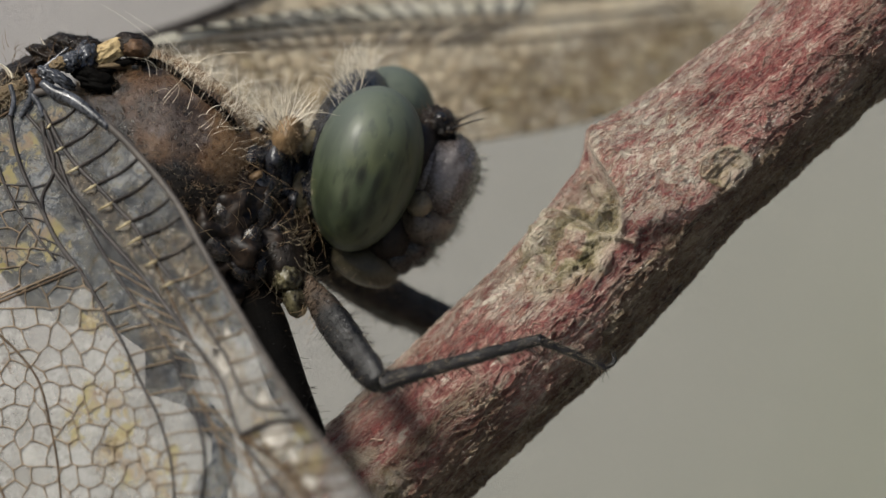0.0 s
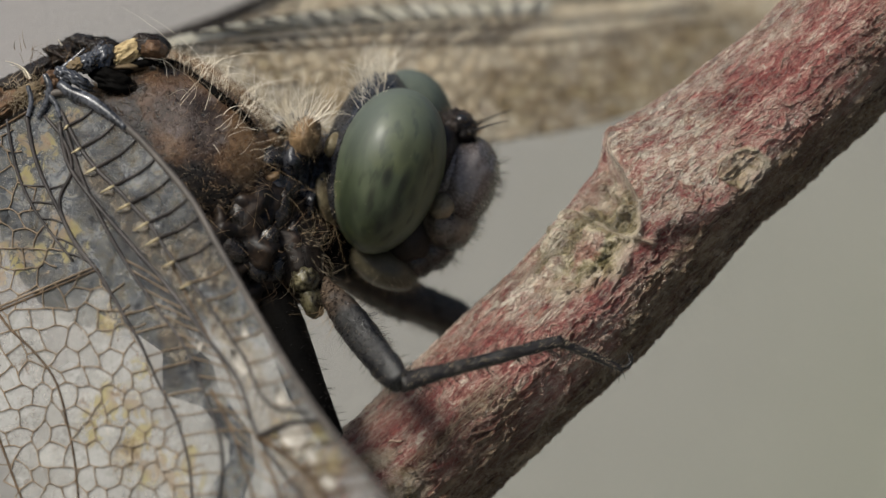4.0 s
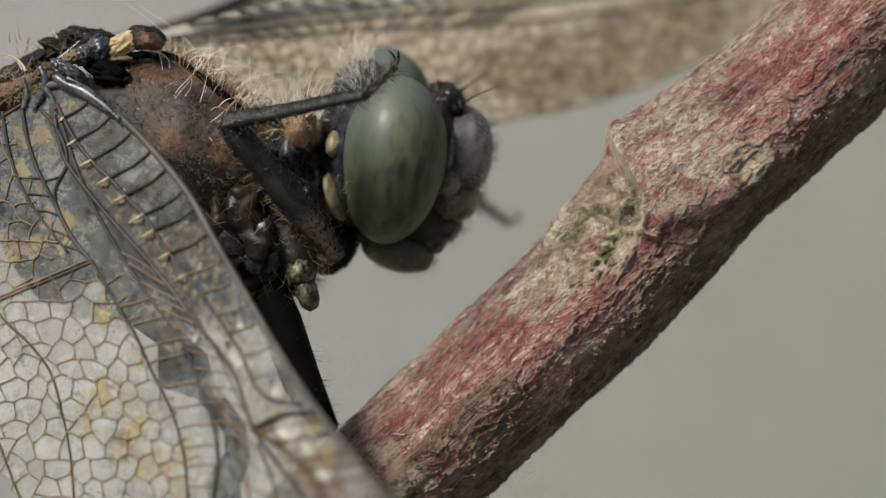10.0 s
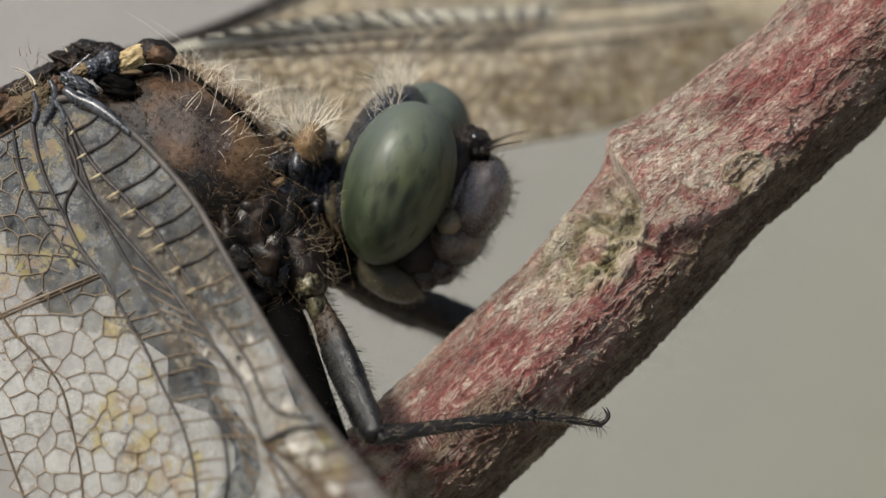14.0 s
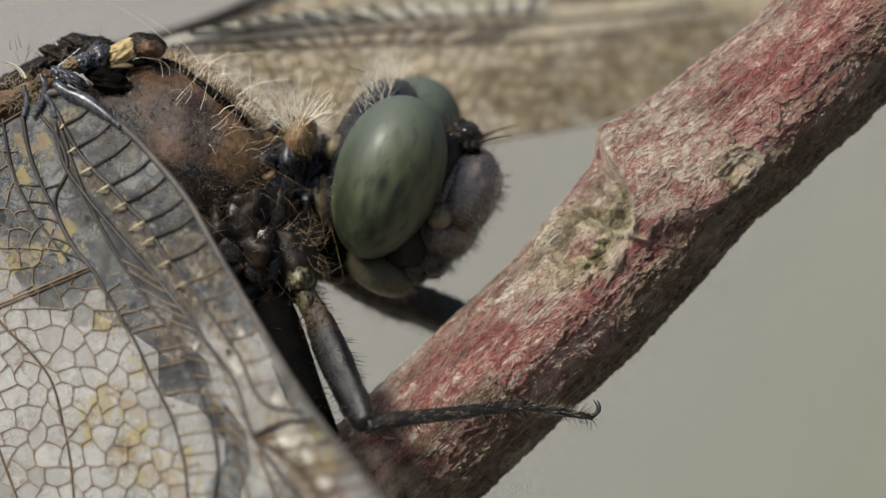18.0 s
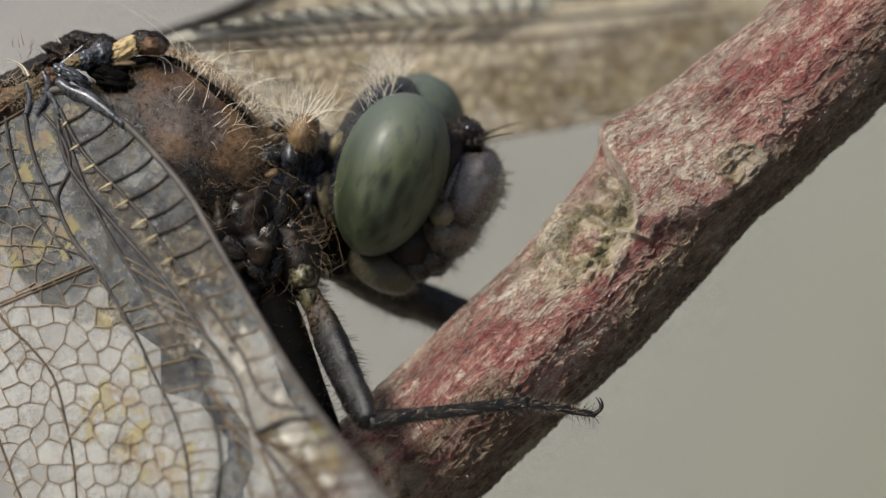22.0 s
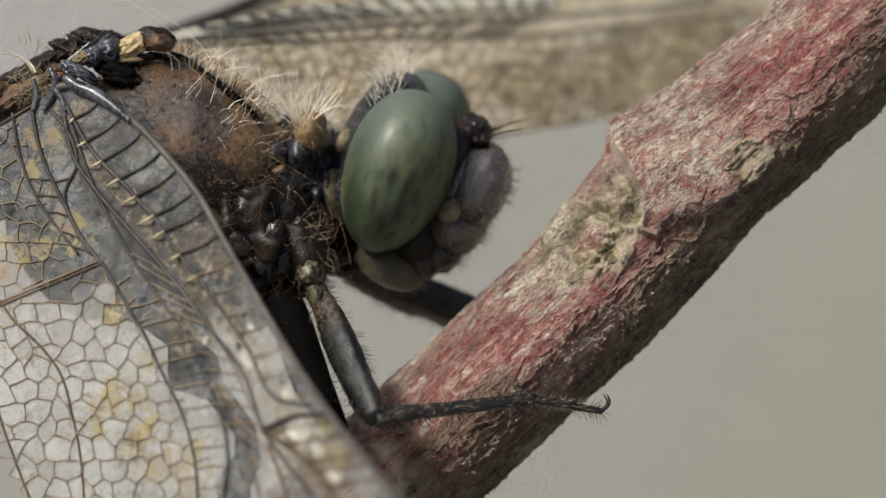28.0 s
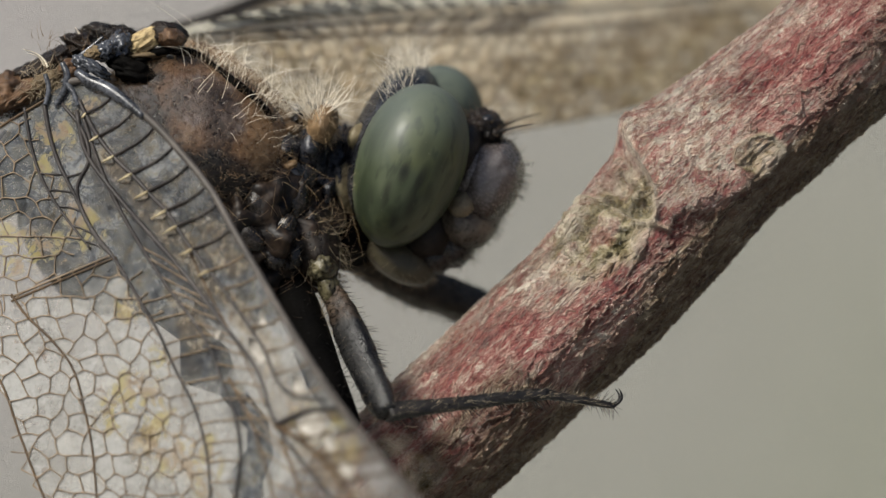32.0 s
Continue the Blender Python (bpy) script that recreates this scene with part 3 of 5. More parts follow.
    cleft2 = crease([(520, 1060), (470, 1048), (440, 1052), (400, 1040)], 5.0) * np.clip(0.5 + patch, 0, 1)
    flap = bump(spot(440, 962, 62, 18, 4), 2)
    torn = np.clip(1.35 - spot(452, 1008, 104, 72, 8) * wob, 0, 1) ** 0.5 * np.clip((560 - Sf) / 20, 0, 1)
    scarcup = np.clip(hollow * 1.2, 0, 1)
    ringd = spot(759, 1103, 36, 34) * (1 + 0.5 * fractal(q * 1.8, 91, 3))
    ringm = np.exp(-((np.sqrt(ringd) - 1) / 0.17) ** 2)
    ringin = np.exp(-ringd**3)
    basep = np.clip(1.3 - np.minimum(spot(-86, 1030, 42, 20, 25), spot(-70, 1104, 40, 34)) * wob, 0, 1) ** 0.5
    flake = np.clip(crack**2.2 * (0.15 + 0.85 * patch) + crack2**2 * 0.8 * (0.4 + lowside), 0, 1)
    h = 4.5 * broad + 6.0 * crack * (0.6 + 0.5 * lowside) + 2.4 * crack2 * (0.6 + 0.8 * lowside)
    h += front * (0.25 + np.exp(-((Sf - 660) / 110) ** 2)) * (5 * np.exp(-((over + 0.55) / 0.7) ** 2) - 4 * np.exp(-((over - 0.6) / 0.7) ** 2))
    h += 8 * crease([(575, 1075), (600, 1090), (640, 1112), (690, 1126)], 20)
    rift = np.clip(1 - np.abs(fractal(q * np.array([0.8, 1.5, 1.5]) + warp, 78, 3)) * 4.0, 0, 1) ** 1.5
    cupd = fractal(q * np.array([2.6, 3.2, 3.2]), 88, 4)
    lumps = fractal(q * np.array([1.3, 1.9, 1.9]), 77, 4)
    h += torn * (14 * lumps + 7 * cupd - 5 - 5 * rift * (0.5 + patch)) + 9 * flap - 13 * cleft - 3 * cleft2
    h += below * bump(spot(556, 975, 60, 92, -22), 2) * -22 - hollow * (26 + 12 * cupd) + hollow * 26 * knob + 12 * rimm + 10 * lip
    pillow = np.clip((Sf - edge_s) / 8 + 0.5, 0, 1) * np.exp(-(np.clip(Sf - edge_s, 0, None) / 75) ** 2) * bump(spot(600, 980, 120, 100), 3)
    h += 14 * pillow
    h += 4 * ringm + ringin * (2 + 2 * cupd) + basep * (6 * fractal(q * 2, 81, 3) - 3)
    rad = Rr.reshape(-1) + h
    z = -(np.repeat(mid[:, None], na, 1).reshape(-1) - n0) + np.sin(A).reshape(-1) * rad
    y = np.cos(A).reshape(-1) * rad * 0.98
    v = np.stack([(Sf - s0) * 0.994 * U, y * U + TWIG_DEPTH, z * 0.994 * U], -1)
    f = grid_faces(ns, na)
    f.append(tuple(range(na - 1, -1, -1)))
    f.append(tuple(range((ns - 1) * na, ns * na)))
    lichen = np.clip(torn * 1.0 + basep * 0.8 + ringin * 0.75 + ringm * 0.6 + scarcup + rimm + lip + flap * 0.8, 0, 1)
    cork = np.clip(scarcup * np.clip(0.7 - 0.6 * knob - 0.9 * cupd, 0.1, 1) + cleft + 0.45 * cleft2 + ringm * 0.25 + 0.35 * rift * torn * patch + basep * np.clip(0.45 + 0.9 * fractal(q * 1.3, 83, 3), 0, 1) * 0.8 - 0.9 * lip - 0.9 * rimm, 0, 1)
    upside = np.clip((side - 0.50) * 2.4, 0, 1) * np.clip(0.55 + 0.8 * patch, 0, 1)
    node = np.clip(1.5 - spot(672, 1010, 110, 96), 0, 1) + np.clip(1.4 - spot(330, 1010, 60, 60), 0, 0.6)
    # old brown bark together with painted shade, from the shoulder downwards
    old_shaded = np.clip((Nf - sh) / 85 + 0.6 * broad + 0.5 * fractal(q * np.array([0.5, 1.3, 1.3]), 96, 4) + 0.35, 0, 1) * (0.85 + 0.15 * patch)
    old_shaded = np.where(side < -0.8, 1.0, old_shaded) * (1 - np.clip(lichen, 0, 1) * 0.8)
    values = (("crust", np.clip(upside + 0.9 * node, 0, 1)), ("cork", cork), ("flake", flake), ("scar", lichen), ("aged_shade", old_shaded), ("pale", np.clip(lip + rimm * np.clip(0.6 + wig, 0, 1) + 0.5 * ringm * np.clip(0.6 + wig, 0, 1), 0, 1)))
    kind = np.zeros(len(v), int)
    kind[basep > 0.5] = 4
    kind[torn > 0.5] = 1
    kind[(hollow > 0.35) | (rimm > 0.5)] = 2
    kind[ringd < 1.5] = 3

    def piece(name, k):
        """The faces of the bark that belong to one kind of surface, as a mesh of their own."""
        fs = [q for q in f if (kind[q[0]] if len(q) == 4 else 0) == k]
        used = np.unique([i for q in fs for i in q])
        back = np.full(len(v), -1)
        back[used] = np.arange(len(used))
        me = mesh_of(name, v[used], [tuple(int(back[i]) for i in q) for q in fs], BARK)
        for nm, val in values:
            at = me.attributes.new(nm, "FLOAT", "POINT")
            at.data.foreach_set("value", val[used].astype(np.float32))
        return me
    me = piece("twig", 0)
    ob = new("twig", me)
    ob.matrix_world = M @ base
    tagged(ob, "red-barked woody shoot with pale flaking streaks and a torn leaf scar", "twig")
    part("torn_bark", piece("torn_bark", 1), ob, "pale torn bark with olive crevices")
    part("leaf_scar", piece("leaf_scar", 2), ob, "corky cup-shaped leaf scar")
    part("ring_scar", piece("ring_scar", 3), ob, "small round tan scar")
    part("base_scar", piece("base_scar", 4), ob, "greenish corky scar")
    # loose curls of bark skin
    rng = random.Random(9)
    curls = []
    for k in range(8):
        so = Soup()
        L, wd = rng.uniform(10, 26), rng.uniform(0.9, 2.0)
        for i in range(7):
            for j in range(3):
                t = i / 6 - 0.5
                so.v.append(Vector((L * t, wd * (j - 1) * (1 - 3 * t * t) + 5 * math.sin(t * 5 + k), 0.7 * (j == 2) * rng.uniform(0.5, 1.6) + 0.5)) * U)
        so.f = grid_faces(7, 3, False)
        m = so.v[:]
        so.v += [q - Vector((0, 0, 2.4)) * U for q in m]
        so.f += [tuple(x + 21 for x in reversed(q)) for q in grid_faces(7, 3, False)]
        ring = [0, 3, 6, 9, 12, 15, 18, 19, 20, 17, 14, 11, 8, 5, 2, 1]
        so.f += [(ring[i - 1], ring[i], ring[i] + 21, ring[i - 1] + 21) for i in range(16)]
        curls.append(so.mesh("bark_flake", FLAKE))
    for k in range(150):
        i, j = rng.randrange(60, ns - 60), rng.randrange(int(na * 0.22), int(na * 0.80))
        c0 = i * na + j
        if kind[c0] or flake[c0] < 0.12 or math.sin(a[j]) > 0.45:
            continue
        p0 = Vector(v[c0])
        nrm = Vector((0, math.cos(a[j]), math.sin(a[j])))
        x = Vector((1, 0, 0)) + Vector((0, -nrm.z, nrm.y)) * rng.uniform(-0.35, 0.35)
        x = (x - nrm * x.dot(nrm)).normalized()
        o = part("bark_flake", curls[k % 8], ob)
        mm = Matrix((x, nrm.cross(x), nrm)).transposed().to_4x4()
        mm.translation = p0
        o.matrix_local = mm
    # the stem below, out of sight, that carries the shoot down to the ground
    inv = (M @ base).inverted()
    p0 = base @ Vector(((-325 - s0) * U, TWIG_DEPTH, (n0 - 1086) * U))
    w0 = M @ p0
    d0 = (M.to_3x3() @ base.to_3x3() @ Vector((-1, 0, 0)))
    foot = Vector((w0.x - 0.10, w0.y + 0.02, GROUND_Z - 0.01))
    pts = []
    for t in np.linspace(0, 1, 30).tolist():
        b1, b2 = w0 + d0 * 0.09, foot + Vector((0, 0, 0.3))
        pts.append(inv @ ((1 - t) ** 3 * w0 + 3 * (1 - t) ** 2 * t * b1 + 3 * (1 - t) * t * t * b2 + t**3 * foot))
    so = Soup()
    so.tube(pts, [0.00205 + 0.002 * t for t in np.linspace(0, 1, 30).tolist()], 24)
    part("stem", so.mesh("stem", BARK), ob, "lower stem rising from the ground")
    return ob


build_twig()

# ---- dragonfly ----
fly = new("dragonfly")
fly.matrix_world = M
tagged(fly, "brown hairy dragonfly with green eyes and worn wings on a twig", "dragonfly")


def near_depth(x, y):
    return -2.8 - 0.002 * (y - 180) - 0.008 * (x - 70) - 0.00003 * max(0, min(x, 700) - 250) ** 2


def build_body():
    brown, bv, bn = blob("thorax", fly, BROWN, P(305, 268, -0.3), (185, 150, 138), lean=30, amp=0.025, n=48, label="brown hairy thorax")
    z = bv[:, 2] / U
    x = bv[:, 0] / U + 784
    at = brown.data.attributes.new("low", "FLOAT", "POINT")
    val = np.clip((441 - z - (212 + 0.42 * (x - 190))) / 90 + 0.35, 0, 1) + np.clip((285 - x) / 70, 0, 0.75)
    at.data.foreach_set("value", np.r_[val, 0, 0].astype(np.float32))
    at = brown.data.attributes.new("bloom", "FLOAT", "POINT")
    val = np.exp(-(((x - 315) / 85) ** 2 + ((441 - z - 195) / 70) ** 2)) * 1.1 + 0.6 * np.exp(-(((x - 372) / 30) ** 2 + ((441 - z - 245) / 40) ** 2))
    at.data.foreach_set("value", np.r_[val, 0, 0].astype(np.float32))
    _, lv, ln = blob("thorax_side", fly, FLANK, P(395, 425, 0.6), (165, 175, 170), lean=25, amp=0.15, freq=6, n=60, label="blackish side of the thorax")
    # smooth plates between the hairs of the flank
    for x, y, a, c, lean in ((436, 318, 30, 18, 30), (486, 372, 16, 34, 10), (424, 384, 22, 32, -20), (462, 428, 18, 30, 25), (506, 430, 14, 36, 8), (404, 440, 26, 18, 40),
                             (444, 476, 22, 16, 50), (500, 330, 18, 22, -15), (384, 352, 22, 16, 35), (482, 474, 14, 24, 15)):
        d = 0.6 - 2.79 * math.sqrt(max(0.02, 1 - ((x - 395) / 170) ** 2 - ((y - 425) / 172) ** 2))
        blob("flank_plate", fly, PLATE, P(x, y, d + 0.16), (a * 1.15, 16, c * 1.15), lean=lean, amp=0.14, freq=2.5, seed=x, n=18)
    blob("hind_thorax", fly, BLACK, P(190, 390, 0.9), (190, 180, 190), lean=30, amp=0.06, freq=4, n=36, label="dark rear of the thorax")
    def skin(x, y):
        """Depth of the thorax's near surface, in mm."""
        a, c = (x - 305) * 0.866 - (268 - y) * 0.5, (x - 305) * 0.5 + (268 - y) * 0.866
        return -0.3 - 150 * math.sqrt(max(0.0, 1 - (a / 185) ** 2 - (c / 138) ** 2)) / 62.72
    # the ridge along the back, and the dark fringed seam under it
    so = Soup()
    line = spline([(290, 98), (340, 119), (400, 160), (452, 205), (480, 236)], 30)
    so.tube([P(x - 4, y + 10, 1.2) for x, y in line], [(24 + 5 * math.sin(k * 0.11) + random.uniform(-0.7, 0.7)) * U for k in range(30)], 14)
    part("back_ridge", so.mesh("back_ridge", RIDGE), fly, "rusty ridge along the back")
    roots = [Vector(so.v[random.randrange(len(so.v))]) for k in range(420)]
    hairs("ridge_fur", fly, HAIR_BROWN, roots, [(random.uniform(-0.2, 1.0), -0.6, random.uniform(0.0, 1.0)) for k in roots], 13, 0.32, 0.6, seed=47, steps=4)
    blob("ridge_end", fly, GLOSSY, P(484, 232, 0.2), (12, 34, 26), lean=36, amp=0.08, n=20, label="black end of the back ridge")
    so = Soup()
    line = spline([(180, 150), (205, 126), (258, 108), (300, 114), (340, 139), (380, 170), (420, 203), (446, 232)], 40)
    so.tube([P(x, y, min(skin(x, y) - 0.06, -1.2 if x < 270 else 0.2)) for x, y in line], [(8.5 + 1.2 * math.sin(k * 0.5)) * (0.75 if k < 4 or k > 36 else 1.0) * U for k in range(40)], 10)
    part("seam", so.mesh("seam", BLACK_DULL), fly, "black fringed seam across the thorax")
    roots = [Vector(so.v[random.randrange(120, len(so.v))]) for k in range(300)]
    hairs("seam_fringe", fly, BRISTLE, roots, [(0.35, -0.5, 1.0) for k in roots], 20, 0.55, 0.4, seed=48, steps=4)
    r = [P(290 + 190 * k, 106 + 120 * k**1.15 + random.uniform(-6, 6), 0.3) for k in [random.random() for _ in range(150)]]
    hairs("ridge_hair", fly, HAIR, r, [(random.uniform(-0.5, 0.9), -0.3, 1.0) for k in r], 56, 0.46, 1.1, seed=49, steps=7, label="long pale hairs along the back")
    # hinges of the wings: smooth overlapping plates, spars and a hairy crust
    for x, y, d, a, b, c, lean, m in ((150, 80, 0.2, 52, 60, 20, 3, BLACK), (112, 100, -0.4, 40, 44, 20, 22, BLACK), (168, 104, -1.2, 22, 26, 30, 30, HINGE),
                                      (146, 110, -1.7, 17, 20, 20, 60, HINGE), (126, 114, -1.8, 12, 14, 16, 70, AMBER), (172, 84, -0.9, 26, 24, 14, -10, BLACK),
                                      (106, 132, -1.9, 22, 20, 12, 35, HINGE), (130, 140, -2.3, 30, 16, 10, 35, HINGE), (196, 146, -1.5, 46, 34, 20, 25, BLACK_DULL),
                                      (60, 128, -0.3, 60, 60, 22, -25, BLACK), (20, 150, 0.2, 60, 70, 22, -25, BLACK), (84, 142, -1.5, 22, 26, 18, -20, RUST),
                                      (40, 165, -1.3, 40, 36, 15, -32, AMBER), (8, 186, -1.2, 40, 40, 15, -30, RUST), (-20, 190, 0.0, 60, 80, 40, -25, RUST)):
        blob("wing_hinge", fly, m, P(x, y, d), (a, b, c), lean=lean, amp=0.24, freq=3.2, seed=int(x), n=30)
    for pts, w in (([(96, 146), (114, 160), (150, 176), (184, 200), (214, 226)], (8, 12, 11, 9, 6)), ([(70, 130), (78, 150), (74, 176), (58, 206)], (5, 7, 6, 4)), ([(76, 164), (90, 184), (98, 206)], (6, 5, 4)),
                   ([(40, 150), (46, 176), (40, 204)], (4, 5, 4)), ([(100, 120), (126, 98), (142, 84)], (5, 4, 3))):
        so = Soup()
        q = spline(pts, 26)
        so.tube([P(x, y, near_depth(x, y) - 0.05 if y > 126 else -1.6) for x, y in q], [float(np.interp(k / 25, np.linspace(0, 1, len(w)), w)) * U for k in range(26)], 10)
        part("wing_spar", so.mesh("wing_spar", HINGE), fly, "glossy slate-grey spar at the wing root")
    r = [P(random.uniform(-5, 70), random.uniform(135, 190), -2.0) for k in range(160)]
    hairs("hinge_hair", fly, HAIR_TAN, r, [(random.uniform(-1, 1), -0.6, random.uniform(-0.6, 1)) for k in r], 22, 0.7, 0.9, seed=45, steps=5)
    hairs("hinge_hair", fly, HAIR, [P(38, 134, -1.6), P(44, 136, -1.6), P(106, 88, -0.8)], [(-0.5, 0, 1), (-0.4, -0.1, 1), (-0.45, 0, 1)], 42, 3.0, 0.5, seed=46, steps=6)
    r = [P(random.uniform(10, 190), random.uniform(80, 160), -1.5) for k in range(50)]
    hairs("hinge_hair", fly, HAIR_BROWN, r, [(random.uniform(-1, 0.5), -0.4, 1) for k in r], 30, 0.8, 0.8, seed=44, steps=5)
    blob("dorsal_plate", fly, TAN, P(216, 92, -0.8), (36, 40, 19), lean=-30, power=0.75, amp=0.14, freq=4, seed=4, n=36, label="cream plate between the wings")
    blob("lower_plate", fly, AMBER, P(212, 117, -0.9), (44, 30, 10), lean=-4, amp=0.06, freq=2, n=24, label="cream edge of the shoulder")
    blob("dorsal_knob", fly, RUST, P(262, 86, -1.3), (25, 40, 17), lean=14, amp=0.13, freq=3, n=24)
    blob("knob_rim", fly, BLACK, P(256, 80, -0.9), (36, 46, 23), lean=14, amp=0.13, freq=3, n=24)
    _, pv, pn = blob("pronotum", fly, COLLAR, P(530, 240, -0.4), (27, 60, 40), lean=24, amp=0.05, freq=2.4, n=34, label="amber collar behind the head")
    blob("collar_base", fly, COLLAR, P(476, 250, 0.0), (20, 50, 16), lean=40, amp=0.08, freq=3, n=26)
    blob("collar_fold", fly, HEAD_BACK, P(466, 284, -0.4), (32, 60, 30), lean=-40, amp=0.08, freq=3, n=24)
    blob("collar_fold", fly, HEAD_BACK, P(508, 282, -0.2), (30, 60, 40), lean=10, amp=0.08, freq=3, n=24)
    blob("collar_spot", fly, COLLAR, P(473, 312, -1.3), (15, 12, 8), lean=-30, amp=0.1, n=16, label="small tan plate")
    _, nv, nn = blob("prothorax", fly, HEAD_BACK, P(510, 365, 1.4), (70, 125, 145), lean=5, amp=0.2, freq=6, n=54)
    blob("neck", fly, BLACK, P(585, 330, 1.9), (75, 90, 90), lean=5, amp=0.06, n=20)
    blob("throat", fly, BLACK_DULL, P(575, 435, 1.7), (60, 90, 62), lean=20, amp=0.1, n=24)
    blob("side_plate", fly, HEAD_BACK, P(470, 340, -1.0), (34, 28, 40), lean=20, amp=0.12, freq=4, n=30)
    blob("abdomen", fly, BLUE, P(-150, 330, 1.0), (330, 130, 120), lean=-22, amp=0.03, n=36, label="dusty blue abdomen behind the wings")
    # short pile on the back, longer pale hair along its ridge
    r, d = pick(bv, bn, 3600, lambda p, n: n[1] < 0.35, 1)
    hairs("short_fur", fly, HAIR_BROWN, r, d, 20, 0.55, 0.9, seed=2)
    r, d = pick(bv, bn, 1300, lambda p, n: n[1] < 0.2, 51)
    hairs("short_fur", fly, HAIR_TAN, r, d, 12, 0.28, 0.8, seed=52, lay=Vector((0.6, 0, 0)))
    r, d = pick(bv, bn, 40, lambda p, n: n[2] > 0.55 and n[0] > 0.1 and n[1] < 0.3, 3)
    hairs("ridge_hair", fly, HAIR, r, d, 92, 0.7, 1.4, seed=4, lay=Vector((0.15, 0, 0.3)), label="long pale hairs", steps=7)
    r, d = pick(bv, bn, 80, lambda p, n: n[0] > 0.35 and n[2] > 0.1, 31)
    hairs("shoulder_hair", fly, HAIR, r, d, 54, 0.5, 0.9, seed=32, steps=5)
    r, d = pick(pv, pn, 100, lambda p, n: n[2] > 0.35, 5)
    hairs("collar_hair", fly, HAIR, r, d, 88, 0.75, 0.8, seed=6, lay=Vector((0.45, -0.1, 0.15)), label="pale tuft behind the head", steps=6)
    r, d = pick(pv, pn, 260, lambda p, n: n[2] < 0.5 and n[1] < 0.3, 55)
    hairs("collar_hair", fly, HAIR_GOLD, r, d, 20, 0.4, 0.8, seed=56, lay=Vector((0, 0, -0.5)), steps=5)
    r, d = pick(lv, ln, 420, lambda p, n: n[1] < 0.1, 7)
    hairs("flank_hair", fly, HAIR_BROWN, r, d, 48, 0.6, 1.2, seed=8, steps=6)
    r, d = pick(lv, ln, 330, lambda p, n: n[1] < 0.1, 27)
    hairs("flank_hair", fly, HAIR_GOLD, r, d, 34, 0.42, 3.6, seed=28, steps=9)
    r, d = pick(nv, nn, 90, lambda p, n: n[1] < 0.0, 9)
    hairs("neck_hair", fly, HAIR_TAN, r, d, 34, 0.33, 1.8, seed=10, steps=6)


build_body()


EYE_SIDE = 108


